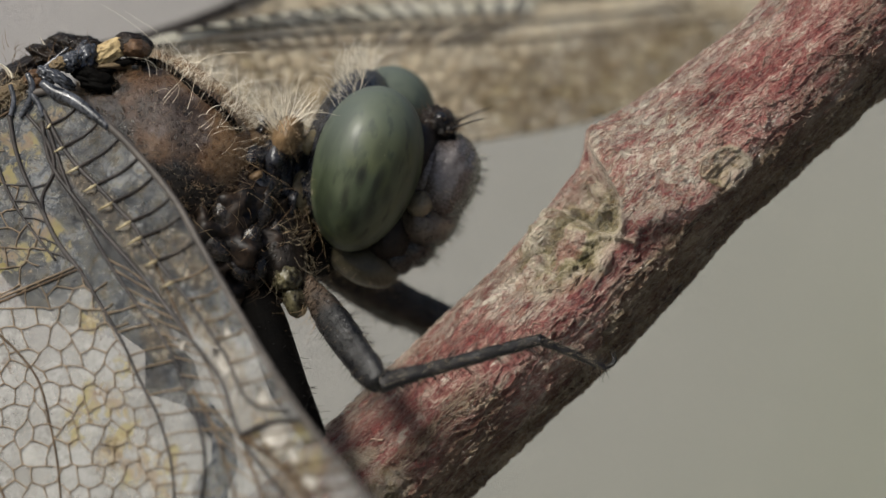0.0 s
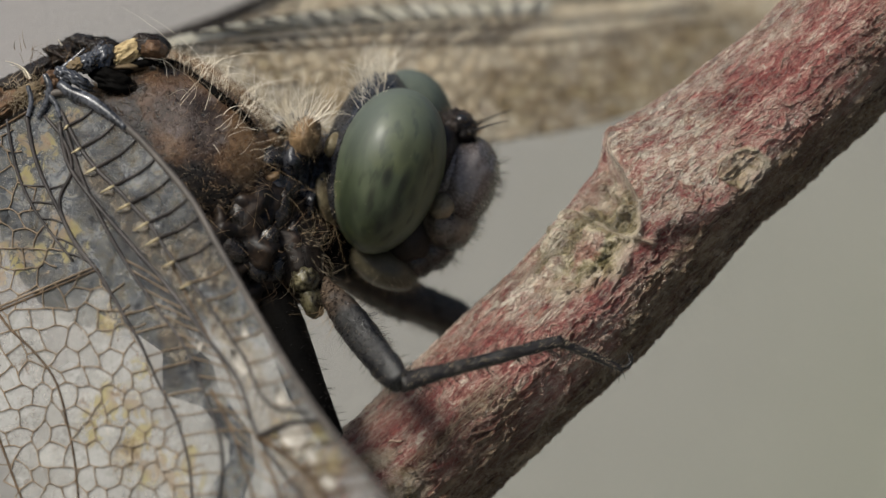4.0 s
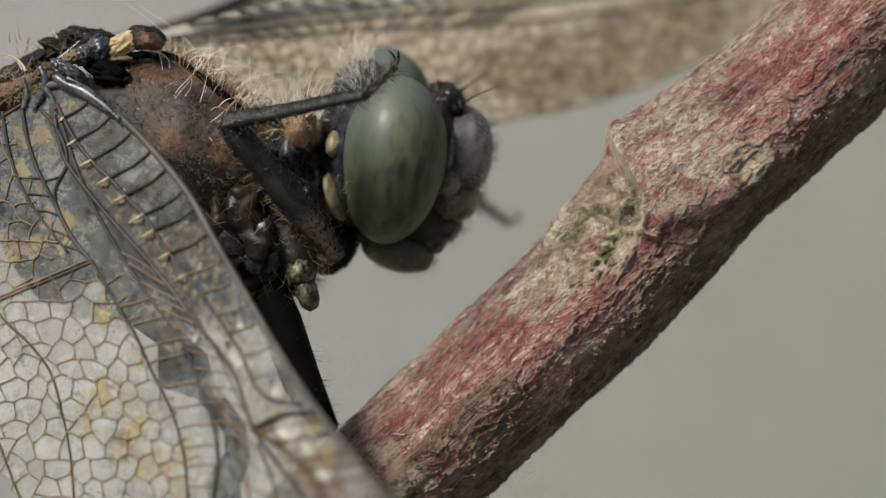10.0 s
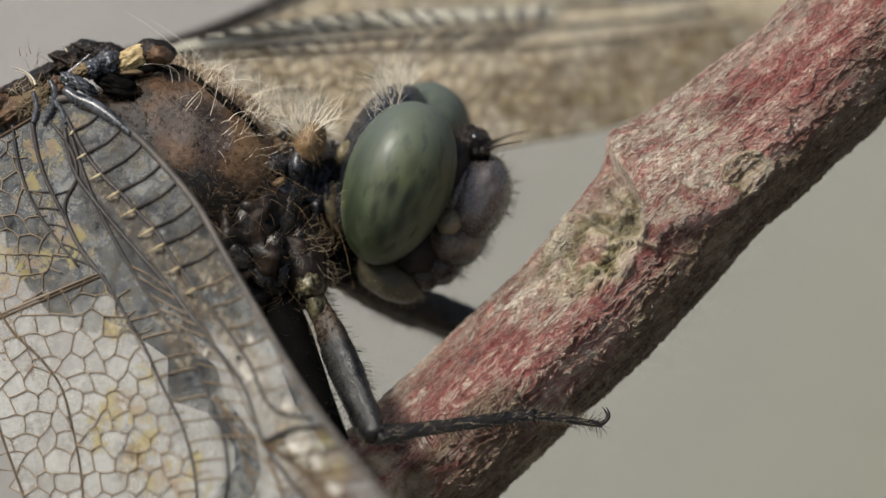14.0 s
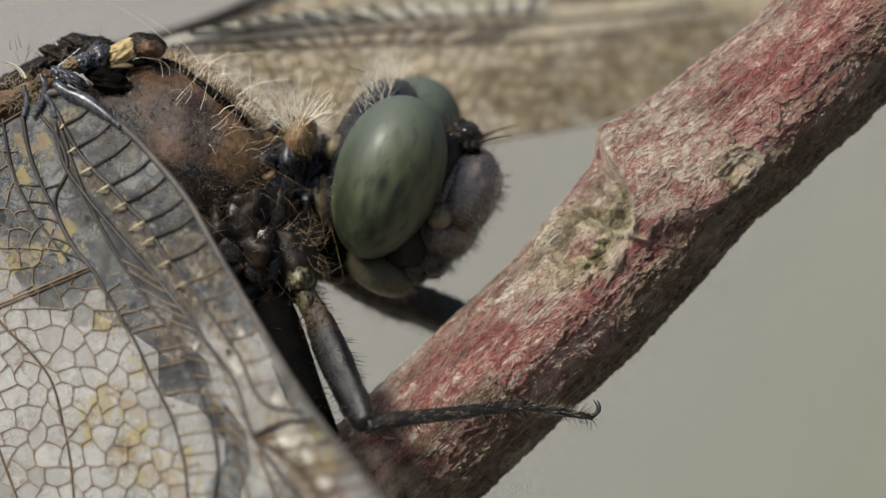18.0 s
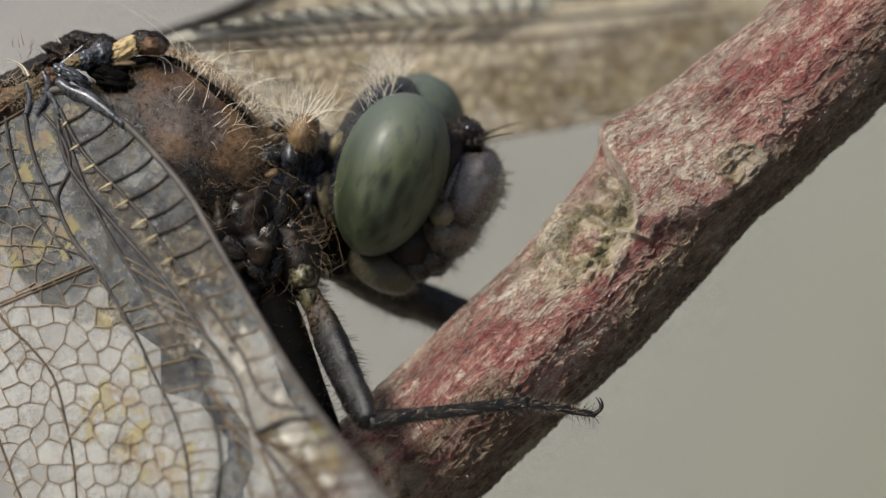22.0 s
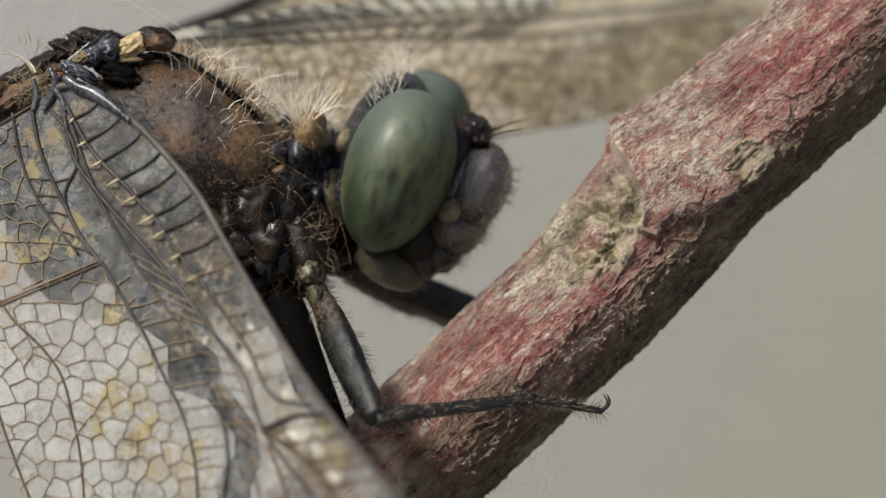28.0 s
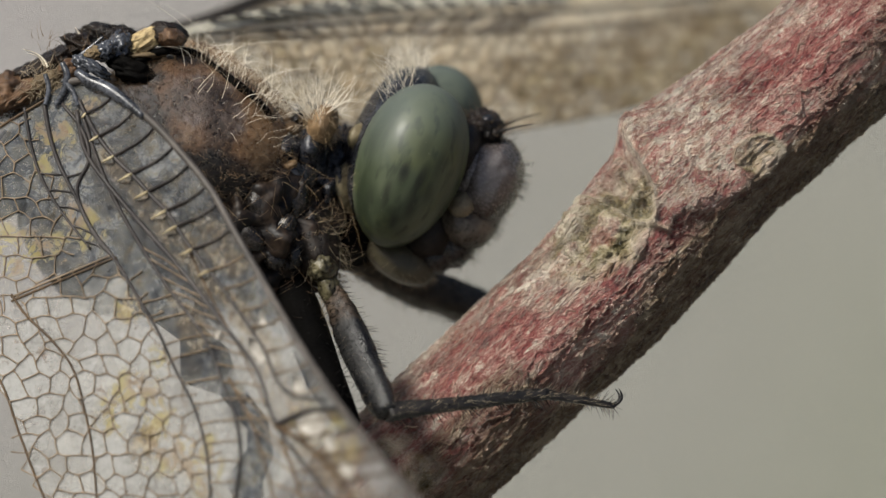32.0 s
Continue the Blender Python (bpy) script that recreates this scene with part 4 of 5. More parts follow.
def build_head():
    head, hv, hn = blob("head", fly, HEAD_BACK, Vector((-36 * U, 0, 3 * U)), (74, 186, 149), amp=0.02, n=44, label="glossy black back of the head")

    def lens(v):
        w = v.copy()
        w[:, 0] *= 1 + 0.09 * (v[:, 2] / 155)
        return w
    for sgn in (-1, 1):
        v, nor, f = ellipsoid((96, 125, 151), n=64, shape=lens)
        w, R = placed(v, Vector((12 * U, sgn * EYE_SIDE * U, 2 * U)))
        me = mesh_of("compound_eye", w, f, EYE)
        at = me.attributes.new("blue", "FLOAT", "POINT")
        at.data.foreach_set("value", np.clip((v[:, 2] / 154 - 0.25) * 1.1 - 0.35 * v[:, 0] / 103 + 0.12, 0, 1).astype(np.float32))
        # dark flecks on the outer face
        dark = np.zeros(len(v))
        for x, z, a, b, strength in ((4, 14, 10, 20, 1.0), (36, 14, 9, 28, 0.75), (-14, -34, 8, 28, 0.7), (34, -44, 9, 24, 0.6), (12, -78, 8, 20, 0.5), (54, -12, 7, 20, 0.6), (24, 62, 12, 26, 0.45), (-40, -60, 7, 24, 0.4), (58, 40, 8, 26, 0.4)):
            dark = np.maximum(dark, strength * np.exp(-(((v[:, 0] - x) / a) ** 2 + ((v[:, 2] - z) / b) ** 2) ** 1.5))
        dark[v[:, 1] * sgn < 0] = 0
        at = me.attributes.new("fleck", "FLOAT", "POINT")
        at.data.foreach_set("value", dark.astype(np.float32))
        part("compound_eye", me, head, "dull green faceted eye with dark flecks")
        for x, y, z, a, b, c, lean in ((-86, 98, 20, 20, 36, 26, -4), (-76, 98, -74, 15, 40, 46, 28)):
            blob("cheek_spot", head, CHEEK, Vector((x * U, sgn * y * U, z * U)), (a, b, c), lean=-lean, yaw=-sgn * 24, n=18, amp=0.06, label="tan spot behind the eye")
        blob("mandible", head, BLACK, Vector((78 * U, sgn * 66 * U, -112 * U)), (44, 40, 48), amp=0.08, n=22)
        blob("mandible_tip", head, LABRUM, Vector((100 * U, sgn * 46 * U, -146 * U)), (38, 40, 34), lean=20, amp=0.05, n=22, label="dark glossy jaw")
        lo, lv, ln = blob("labium_lobe", head, LIP, Vector((48 * U, sgn * 58 * U, -172 * U)), (68, 58, 38), lean=12, amp=0.03, n=30, label="olive-brown lower lip lobe")
        r, d = pick(lv, ln, 260, lambda p, n: n[2] < 0.5, 71 + sgn)
        hairs("lip_hair", head, HAIR_TAN, r, d, 13, 0.34, 0.4, seed=72 + sgn)
        blob("clypeus_side", head, CREAM, Vector((122 * U, sgn * 84 * U, -34 * U)), (22, 26, 27), lean=20, amp=0.06, n=22, label="pale patch beside the upper lip")
        blob("face_corner", head, FACE, Vector((118 * U, sgn * 62 * U, 14 * U)), (36, 36, 50), lean=12, amp=0.04, n=24, label="slate-grey glossy corner of the forehead")
        so = Soup()
        a0 = Vector((132, sgn * 34, 96)) * U
        so.tube([a0 + (Vector((60 * t, sgn * 24 * t, 56 * t - 12 * t * t)) * U) for t in np.linspace(0, 1, 6).tolist()], [4.4 * U, 2.4 * U, 1.5 * U, 1.3 * U, 1.1 * U, 0.5 * U], 6)
        part("antenna", so.mesh("antenna", BRISTLE), head, "short black bristle antenna")
        blob("antenna_base", head, BLACK, a0, (11, 11, 10), n=14)
        blob("ocellus", head, GLOSSY, Vector((112 * U, sgn * 30 * U, 112 * U)), (11, 11, 10), n=14, label="small dark simple eye")
    _, vv, vn = blob("vertex", head, BLACK, Vector((108 * U, 0, 92 * U)), (34, 52, 32), amp=0.16, freq=4, n=30, label="black knobbed crown")
    r, d = pick(vv, vn, 70, lambda p, n: n[2] > 0.1, 73)
    hairs("crown_bristle", head, HAIR_BROWN, r, d, 20, 0.5, 0.4, seed=74)
    blob("occipital_triangle", head, AMBER, Vector((-26 * U, 0, 104 * U)), (30, 18, 10), lean=-14, amp=0.1, n=18, label="brown wedge between the eyes")
    blob("brow_gap", head, BLACK, Vector((96 * U, 0, 36 * U)), (32, 112, 74), n=24)
    _, fv, fn = blob("forehead", head, FACE, Vector((145 * U, 0, 8 * U)), (60, 106, 76), lean=-4, power=0.88, amp=0.05, freq=2.4, n=56, label="grey glossy hairy forehead")
    _, cv, cn = blob("clypeus", head, CLYPEUS, Vector((130 * U, 0, -72 * U)), (60, 96, 48), lean=8, power=0.86, amp=0.04, freq=2.6, n=44, label="grey-brown plate under the forehead")
    _, bv, bn = blob("labrum", head, LABRUM, Vector((116 * U, 0, -124 * U)), (50, 76, 40), lean=16, power=0.88, amp=0.04, freq=2.5, n=34, label="brownish upper lip")
    for k, (vv, nn, count) in enumerate(((fv, fn, 150), (cv, cn, 120), (bv, bn, 100))):
        r, d = pick(vv, nn, count, lambda p, n: n[0] > -0.2, 11 + k)
        hairs("face_hair", head, BRISTLE, r, d, 18, 0.42, 0.4, seed=12 + k)
        r, d = pick(vv, nn, count // 3, lambda p, n: n[0] > -0.2, 33 + k)
        hairs("face_hair", head, HAIR_TAN, r, d, 19, 0.36, 0.4, seed=36 + k)
    r, d = pick(hv, hn, 170, lambda p, n: n[2] > 0.55 and abs(n[1]) < 0.52 and n[0] < 0.15, 17)
    hairs("crown_hair", head, HAIR, r, d, 60, 0.72, 0.7, seed=18, lay=Vector((-0.25, -0.1, 0.35)), label="pale fringe on the back of the head", steps=6)
    r, d = pick(hv, hn, 120, lambda p, n: n[2] < -0.1 and n[0] < -0.2, 19)
    hairs("cheek_hair", head, HAIR_TAN, r, d, 26, 0.4, 0.7, seed=20, lay=Vector((-0.1, 0, -0.6)), steps=5)
    return head


head = build_head()

# legs: lengths in u
FEMUR, TIBIA, TARSUS = 318.0, 298.0, 132.0


def segment(name, parent, length, radii, spines, seed, label="", material=None):
    """A leg segment along +x from its joint, with rows of spines under it."""
    rng = random.Random(seed)
    s = Soup()
    n = len(radii)
    pts = [Vector((length * i / (n - 1), 0, 0)) * U for i in range(n)]
    fine = [pts[0].lerp(pts[-1], k / 40) for k in range(41)]
    s.tube(fine, [float(np.interp(k / 40, np.linspace(0, 1, n), radii)) * U for k in range(41)], 16)
    for k, q in enumerate(s.v):
        w = 2 * math.pi * (k % 16) / 16
        c = fine[k // 16]
        s.v[k] = c + (q - c) * (1 + 0.13 * math.cos(3 * w + 0.6) + 0.05 * math.cos(7 * w) + 0.12 * noise.noise(q * 3e3))
    ob = part(name, s.mesh(name, material or LEGMAT), parent, label)
    sp = Soup()
    for k in range(spines):
        t = (k + 0.5) / spines
        for sg in (-1, 1):
            b = Vector((length * t, sg * 4, -4)) * U
            L = rng.uniform(24, 40)
            tip = b + Vector((L * 0.55, sg * L * 0.6, -L * 0.75)) * U
            sp.tube([b, (b + tip) / 2 + Vector((0, 0, -1.0)) * U, tip], [1.5 * U, 1.0 * U, 0.3 * U], 4, False)
    for k in range(int(length * 0.9)):
        t = rng.random()
        w = rng.uniform(0, 2 * math.pi)
        rr = np.interp(t, np.linspace(0, 1, n), radii)
        dv = Vector((0, math.cos(w), math.sin(w)))
        b = Vector((length * t, 0, 0)) * U + dv * rr * 0.9 * U
        sp.tube([b, b + (dv * rng.uniform(8, 24) + Vector((9, 0, 0))) * U], [0.6 * U, 0.2 * U], 3, False)
    tagged(part("bristle_fringe", sp.mesh("bristle_fringe", BRISTLE), ob), kind="stuff")
    roots, ways = [], []
    for k in range(int(length * 0.9)):
        t, w = rng.random(), rng.uniform(0, 2 * math.pi)
        dv = Vector((0.7, math.cos(w), math.sin(w)))
        roots.append(Vector((length * t, 0, 0)) * U + Vector((0, dv.y, dv.z)) * float(np.interp(t, np.linspace(0, 1, n), radii)) * 0.9 * U)
        ways.append(dv)
    hairs("leg_fringe", ob, HAIR_TAN, roots, ways, 14, 0.36, 0.5, seed=seed + 7)
    if name == "femur":
        roots = [Vector((length * rng.uniform(0.3, 0.97), rng.uniform(-8, 4), -float(np.interp(0.6, np.linspace(0, 1, n), radii)) * 0.85)) * U for k in range(70)]
        hairs("edge_fringe", ob, HAIR_TAN, roots, [(0.5, -0.3, -1) for k in roots], 17, 0.6, 0.4, seed=seed + 9, label="tan bristly fringe")
        roots = [Vector((length * rng.uniform(0.0, 0.35), rng.uniform(-16, 4), -rng.uniform(8, 18))) * U for k in range(40)]
        hairs("thigh_hair", ob, HAIR_GOLD, roots, [(0.9, -0.5, -0.5) for k in roots], 60, 0.5, 0.9, seed=seed + 11, steps=6, label="long golden hairs at the thigh")
    return ob


def build_leg(seed, name, girth=1.0, skin=None):
    femur = segment("femur", fly, FEMUR, tuple(girth * w for w in (14, 20, 25, 28, 29, 28, 27, 27, 19)), 7, seed, "black %s femur" % name, skin or FEMURMAT)
    tibia = segment("tibia", fly, TIBIA, (19, 15, 13, 12, 12, 11, 11, 10), 5, seed + 1, "black spined %s tibia" % name)
    tarsus = segment("tarsus", fly, TARSUS, (9, 8, 7.5, 7, 7, 6.5, 6, 5), 0, seed + 2, "%s foot with two claws" % name)
    for sg in (-1, 1):
        s = Soup()
        b = Vector((TARSUS - 2, 0, 0)) * U
        s.tube([b + Vector((12 * math.sin(a * 1.3), sg * 4 * a, 14 * a)) * U for a in np.linspace(0, 2.3, 7).tolist()], [4 * U, 3.6 * U, 3.2 * U, 2.8 * U, 2 * U, 1.4 * U, 0.5 * U], 6)
        part("claw", s.mesh("claw", LEGMAT), tarsus)
    return femur, tibia, tarsus


near_leg = build_leg(40, "front")
far_leg = build_leg(50, "front", 1.25, BROWN_LEG)


def still_leg(name, pts, radii, seed, label="black middle leg under the wing", hairy=90):
    rng = random.Random(seed)
    s = Soup()
    s.tube(pts, radii, 12)
    ob = part(name, s.mesh(name, BLACK_DULL), fly, label)
    sp = Soup()
    for a, b, r in zip(pts[:-1], pts[1:], radii):
        for k in range(hairy):
            w = Vector((rng.gauss(0, 1), rng.gauss(0, 1), rng.gauss(0, 1))).normalized()
            o = a.lerp(b, rng.random()) + w * r * 0.9
            sp.tube([o, o + w * 16 * U + (b - a).normalized() * 10 * U], [0.7 * U, 0.2 * U], 3, False)
    if hairy:
        tagged(part("bristle_fringe", sp.mesh("bristle_fringe", BRISTLE), ob), kind="stuff")


still_leg("middle_leg", [P(452, 470, -0.5), P(495, 580, -1.5), P(535, 690, -3.4), P(578, 772, -4.4)], [32 * U, 38 * U, 34 * U, 22 * U], 60)
still_leg("hind_leg", [P(205, 430, -1.2), P(240, 500, -2.2), P(268, 560, -2.8), P(300, 610, -3.4), P(322, 665, -3.8), P(365, 705, -4.3), P(415, 770, -4.9), P(420, 820, -5.2), P(392, 870, -5.2), P(420, 980, -4.0)], [62 * U, 58 * U, 48 * U, 24 * U, 50 * U, 20 * U, 20 * U, 24 * U, 32 * U, 12 * U], 61, "black hind leg seen through the wing", 0)
_, cv, cn = blob("coxa", fly, BLACK, P(520, 465, -1.2), (42, 40, 60), lean=-12, amp=0.1, n=20)
blob("coxa_joint", fly, JOINT, P(530, 494, -1.7), (25, 26, 24), lean=20, amp=0.15, freq=3.2, n=30, label="olive joint of the front leg")
blob("trochanter", fly, JOINT, P(543, 532, -1.7), (20, 22, 30), lean=-20, amp=0.11, freq=3, n=22, label="brown joint of the front leg")
r, d = pick(cv, cn, 80, lambda p, n: n[1] < 0.3, 21)
hairs("coxa_hair", fly, HAIR_TAN, r, d, 44, 0.36, 1.3, seed=22, lay=Vector((0, 0, -0.8)), steps=5)

# ---- wings ----


def inside(poly, x, y):
    k, n = False, len(poly)
    for i in range(n):
        x1, y1 = poly[i]
        x2, y2 = poly[i - 1]
        if (y1 > y) != (y2 > y) and x < (x2 - x1) * (y - y1) / (y2 - y1) + x1:
            k = not k
    return k


def build_wing(name, lead, trail, depth, veins, cell, film, label, nets, thick=1.0, edge=7.0, seed=0, clear=(), stain=(), brown=(), smoke=(), net=None, wild=0.21, panes=0):
    """A wing between its leading and trailing edges, points in u; depth(x, y): mm behind the plane of focus.
    nets: closed outlines that are filled with a honeycomb of cells; clear and stain: soft spots (x, y, rx, ry, turn) of
    thinner blue-grey and of stained film."""
    nu, nv = 220, 110
    L, T = spline(lead, nu), spline(trail, nu)
    rng = np.random.default_rng(seed)
    net = net or VEIN_NET

    def at(x, y, lift=0.0):
        return P(x, y, depth(x, y) + lift)
    v, xy = [], []
    for i in range(nu):
        for j in range(nv):
            x, y = L[i] + (T[i] - L[i]) * j / (nv - 1)
            xy.append((x, y))
            v.append(at(x, y, 0.035))
    me = mesh_of(name, v, grid_faces(nu, nv, False), film)
    xy = np.array(xy)
    wob = fractal(np.c_[xy / 45.0, xy[:, :1] * 0], seed + 3, 4)
    for nm, spots in (("clear", clear), ("stain", stain), ("brown", brown), ("smoke", smoke)):
        val = np.zeros(len(xy))
        for x, y, rx, ry, turn in spots:
            c, q = math.cos(radians(turn)), math.sin(radians(turn))
            dx, dy = xy[:, 0] - x, xy[:, 1] - y
            e = np.hypot((dx * c + dy * q) / rx, (dy * c - dx * q) / ry)
            val = np.maximum(val, np.clip((1.15 + 0.25 * wob - e) * 3.5, 0, 1))
        a = me.attributes.new(nm, "FLOAT", "POINT")
        a.data.foreach_set("value", val.astype(np.float32))
    wing = part(name, me, fly, label)
    so = Soup()
    so.tube([at(*q) for q in L], [edge * thick * U * (1 - 0.4 * k / nu) for k in range(nu)], 8)
    part("costa", so.mesh("costa", COSTA), wing, "dark leading vein")
    so = Soup()
    so.tube([at(*q) for q in T], 2.4 * thick * U, 6)
    part("trailing_edge", so.mesh("trailing_edge", VEIN), wing)
    for pts, r, m in veins:
        so = Soup()
        q = spline(pts, max(8, 6 * len(pts)))
        so.tube([at(*p) for p in q], [r * thick * U * (1 - 0.3 * k / len(q)) for k in range(len(q))], 6)
        part("vein", so.mesh("vein", m), wing)
    for number, poly in enumerate(nets):
        so = Soup()
        xs, ys = [p[0] for p in poly], [p[1] for p in poly]
        h, row, amp = cell / 2, cell * 0.866, cell * 0.144
        nodes = {}

        def node(i, j):
            if (i, j) not in nodes:
                r1, r2 = rng.uniform(-wild, wild, 2) * cell
                nodes[(i, j)] = (min(xs) + i * h + r1, min(ys) + j * row + (amp if (i + j) % 2 else -amp) + r2)
            return nodes[(i, j)]
        for i in range(int((max(xs) - min(xs)) / h) + 1):
            for j in range(int((max(ys) - min(ys)) / row) + 1):
                a = node(i, j)
                ends = [node(i, j + 1)] if (i + j) % 2 else []
                ends.append(node(i + 1, j))
                for b in ends:
                    if inside(poly, *a) or inside(poly, *b):
                        so.tube([at(*a), at((a[0] + b[0]) / 2 + rng.uniform(-2, 2), (a[1] + b[1]) / 2 + rng.uniform(-2, 2)), at(*b)], [w * thick * U for w in (1.6, rng.uniform(0.8, 1.2), 1.6)], 5, False)
        part("vein_net", so.mesh("vein_net", net), wing, "fine brown net of cross veins", "stuff")
        if number >= panes:
            continue
        for i, j in [k for k in list(nodes) if (k[0] + k[1]) % 2]:
            ring = [node(*k) for k in ((i, j), (i + 1, j), (i + 2, j), (i + 2, j + 1), (i + 1, j + 1), (i, j + 1))]
            mid = (sum(q[0] for q in ring) / 6, sum(q[1] for q in ring) / 6)
            if inside(poly, *mid) and all(inside(poly, *q) for q in ring[::2]):
                pv = [at(*q, 0.075) for q in ring] + [at((q[0] + mid[0]) / 2, (q[1] + mid[1]) / 2, 0.057) for q in ring] + [at(*mid, 0.05)]
                pf = [(k, (k + 1) % 6, 6 + (k + 1) % 6, 6 + k) for k in range(6)] + [(6 + k, 6 + (k + 1) % 6, 12) for k in range(6)]
                part("wing_cell", mesh_of("wing_cell", pv, pf, PANE), wing)
    return wing


def ladder(wing, depth, a, b, n, r, material, lean=0.0, seed=0):
    """Cross veins between two long veins, as one mesh."""
    rng = random.Random(seed)
    A, B = spline(a, 100), spline(b, 100)
    so = Soup()
    for k in range(n):
        t = (k + 0.5 + rng.uniform(-0.2, 0.2)) / n
        p, q = A[int(t * 99)], B[int(min(0.999, max(0, t + lean)) * 99)]
        m = (p + q) / 2 + np.array([rng.uniform(-3, 3), rng.uniform(-3, 3)])
        so.tube([P(*w, depth(*w)) for w in (p, m, q)], [r * U, r * 0.75 * U, r * U], 5, False)
    part("vein_ladder", so.mesh("vein_ladder", material), wing, "", "stuff")


LEAD = [(75, 166), (104, 161), (165, 186), (220, 227), (275, 284), (330, 352), (379, 438), (450, 562), (505, 655), (565, 745), (640, 838), (700, 910), (860, 1120), (1000, 1330), (1050, 1450)]
TRAIL = [(40, 195), (-60, 260), (-150, 400), (-160, 520), (-95, 620), (-42, 690), (-5, 790), (40, 905), (150, 1080), (380, 1290), (700, 1430), (930, 1480), (1050, 1452)]
SUBC = [(98, 195), (132, 259), (165, 301), (197, 332), (226, 364), (257, 397), (281, 435), (352, 529), (417, 622), (472, 716), (535, 728)]
RAD = [(95, 215), (112, 290), (150, 345), (200, 405), (275, 490), (352, 590), (412, 672), (448, 771), (520, 870), (640, 1010), (900, 1330)]
MED = [(105, 222), (143, 330), (200, 441), (258, 529), (324, 622), (352, 694), (379, 771), (385, 826), (378, 900), (420, 1050)]
CUB = [(70, 203), (104, 247), (118, 297), (96, 352), (120, 420), (160, 474), (203, 545), (236, 600), (269, 672), (302, 738), (324, 815), (332, 900)]
ANAL = [(-20, 540), (0, 570), (52, 622), (82, 660), (110, 749), (124, 826), (130, 900)]
MED2 = [(363, 688), (396, 749), (425, 830), (450, 930)]
NEAR_VEINS = [
    (SUBC, 4.5, VEIN_DARK), (RAD, 4.6, VEIN_DARK), (MED, 4.0, VEIN_DARK), (CUB, 3.6, VEIN_DARK), (ANAL, 2.6, VEIN), (MED2, 3.0, VEIN),
    ([(3, 209), (11, 258), (25, 313), (55, 374), (82, 412), (120, 460)], 3.4, VEIN_DARK),
    ([(38, 203), (49, 264), (66, 313), (91, 363), (130, 440), (165, 480)], 4.4, VEIN_DARK),
    ([(-20, 552), (60, 518), (165, 474)], 2.2, VEIN), ([(-20, 545), (60, 511), (160, 469)], 2.2, VEIN_NET),
    ([(448, 771), (500, 748), (560, 742)], 6.0, VEIN_DARK),
    ([(448, 771), (516, 820), (600, 930), (700, 1060)], 5.0, VEIN),
    ([(456, 798), (480, 860), (500, 930)], 4.0, VEIN),
    ([(281, 435), (330, 540), (395, 660), (430, 740)], 2.2, VEIN),
]
NEAR_CLEAR = [(120, 330, 170, 250, -25), (285, 480, 120, 60, 52), (325, 660, 58, 46, -20), (270, 540, 60, 100, -35), (385, 740, 34, 70, -25), (410, 840, 34, 80, 5), (330, 420, 60, 190, -35), (440, 600, 16, 40, -30), (490, 690, 16, 26, -30), (520, 800, 40, 26, 40), (210, 530, 70, 60, 30), (215, 790, 34, 50, -20), (-30, 400, 120, 150, 0)]
NEAR_STAIN = [(40, 300, 24, 70, -18), (108, 412, 46, 30, 35), (69, 464, 60, 24, -20), (88, 208, 20, 20, 0), (68, 246, 16, 36, -10), (222, 728, 30, 30, 0), (163, 755, 40, 30, -50), (242, 651, 26, 22, 0), (60, 460, 60, 30, -20), (190, 720, 70, 46, -40), (235, 650, 20, 24, 0), (250, 800, 46, 60, 10), (320, 830, 30, 60, 0), (60, 260, 30, 40, 0), (-10, 460, 60, 50, 0), (500, 760, 30, 30, 0), (560, 800, 30, 60, -35), (185, 560, 26, 30, 0), (120, 205, 20, 20, 0)]
NEAR_BROWN = [(351, 464, 30, 55, -35), (319, 512, 22, 50, -35), (380, 571, 20, 55, -35), (425, 650, 26, 80, -33), (470, 745, 30, 70, -35), (540, 830, 34, 90, -38), (620, 930, 40, 110, -38), (188, 554, 14, 20, 0), (287, 464, 22, 34, -35), (240, 400, 26, 90, -38), (170, 320, 18, 60, -35), (215, 810, 24, 34, 20), (300, 600, 26, 60, -35)]
NEAR_SMOKE = [(168, 372, 16, 44, -32), (206, 428, 13, 44, -36), (252, 482, 13, 46, -38), (300, 532, 15, 46, -38), (338, 590, 16, 50, -34), (352, 655, 20, 34, -20), (300, 668, 26, 24, 0), (140, 330, 12, 40, -28), (378, 742, 16, 40, -20)]
LEFT_NET = [(165, 476), (203, 545), (236, 600), (269, 672), (302, 738), (324, 815), (335, 905), (300, 1060), (150, 1075), (40, 902), (-5, 788), (-42, 690), (-95, 620), (-40, 556), (60, 520)]
BASE_NET = [(-150, 400), (-60, 262), (5, 230), (22, 313), (55, 374), (105, 445), (60, 512), (-30, 545), (-150, 530)]
OUTER_NET = [(335, 905), (378, 900), (450, 935), (600, 1000), (800, 1300), (900, 1420), (700, 1425), (380, 1285), (180, 1090)]
near_wing = build_wing("forewing", LEAD, TRAIL, near_depth, NEAR_VEINS, 40, FILM, "worn clear forewing with brown net veins and yellow stains", (LEFT_NET, BASE_NET, OUTER_NET), seed=3, panes=1, clear=NEAR_CLEAR, stain=NEAR_STAIN, brown=NEAR_BROWN, smoke=NEAR_SMOKE)
ladder(near_wing, near_depth, CUB[6:], MED[3:9], 10, 1.7, VEIN_NET, seed=1)
ladder(near_wing, near_depth, MED[2:7], RAD[4:8], 12, 1.7, VEIN_NET, seed=2)
ladder(near_wing, near_depth, MED2, [(448, 771), (456, 798), (480, 860), (500, 930)], 6, 1.7, VEIN_NET, seed=3)
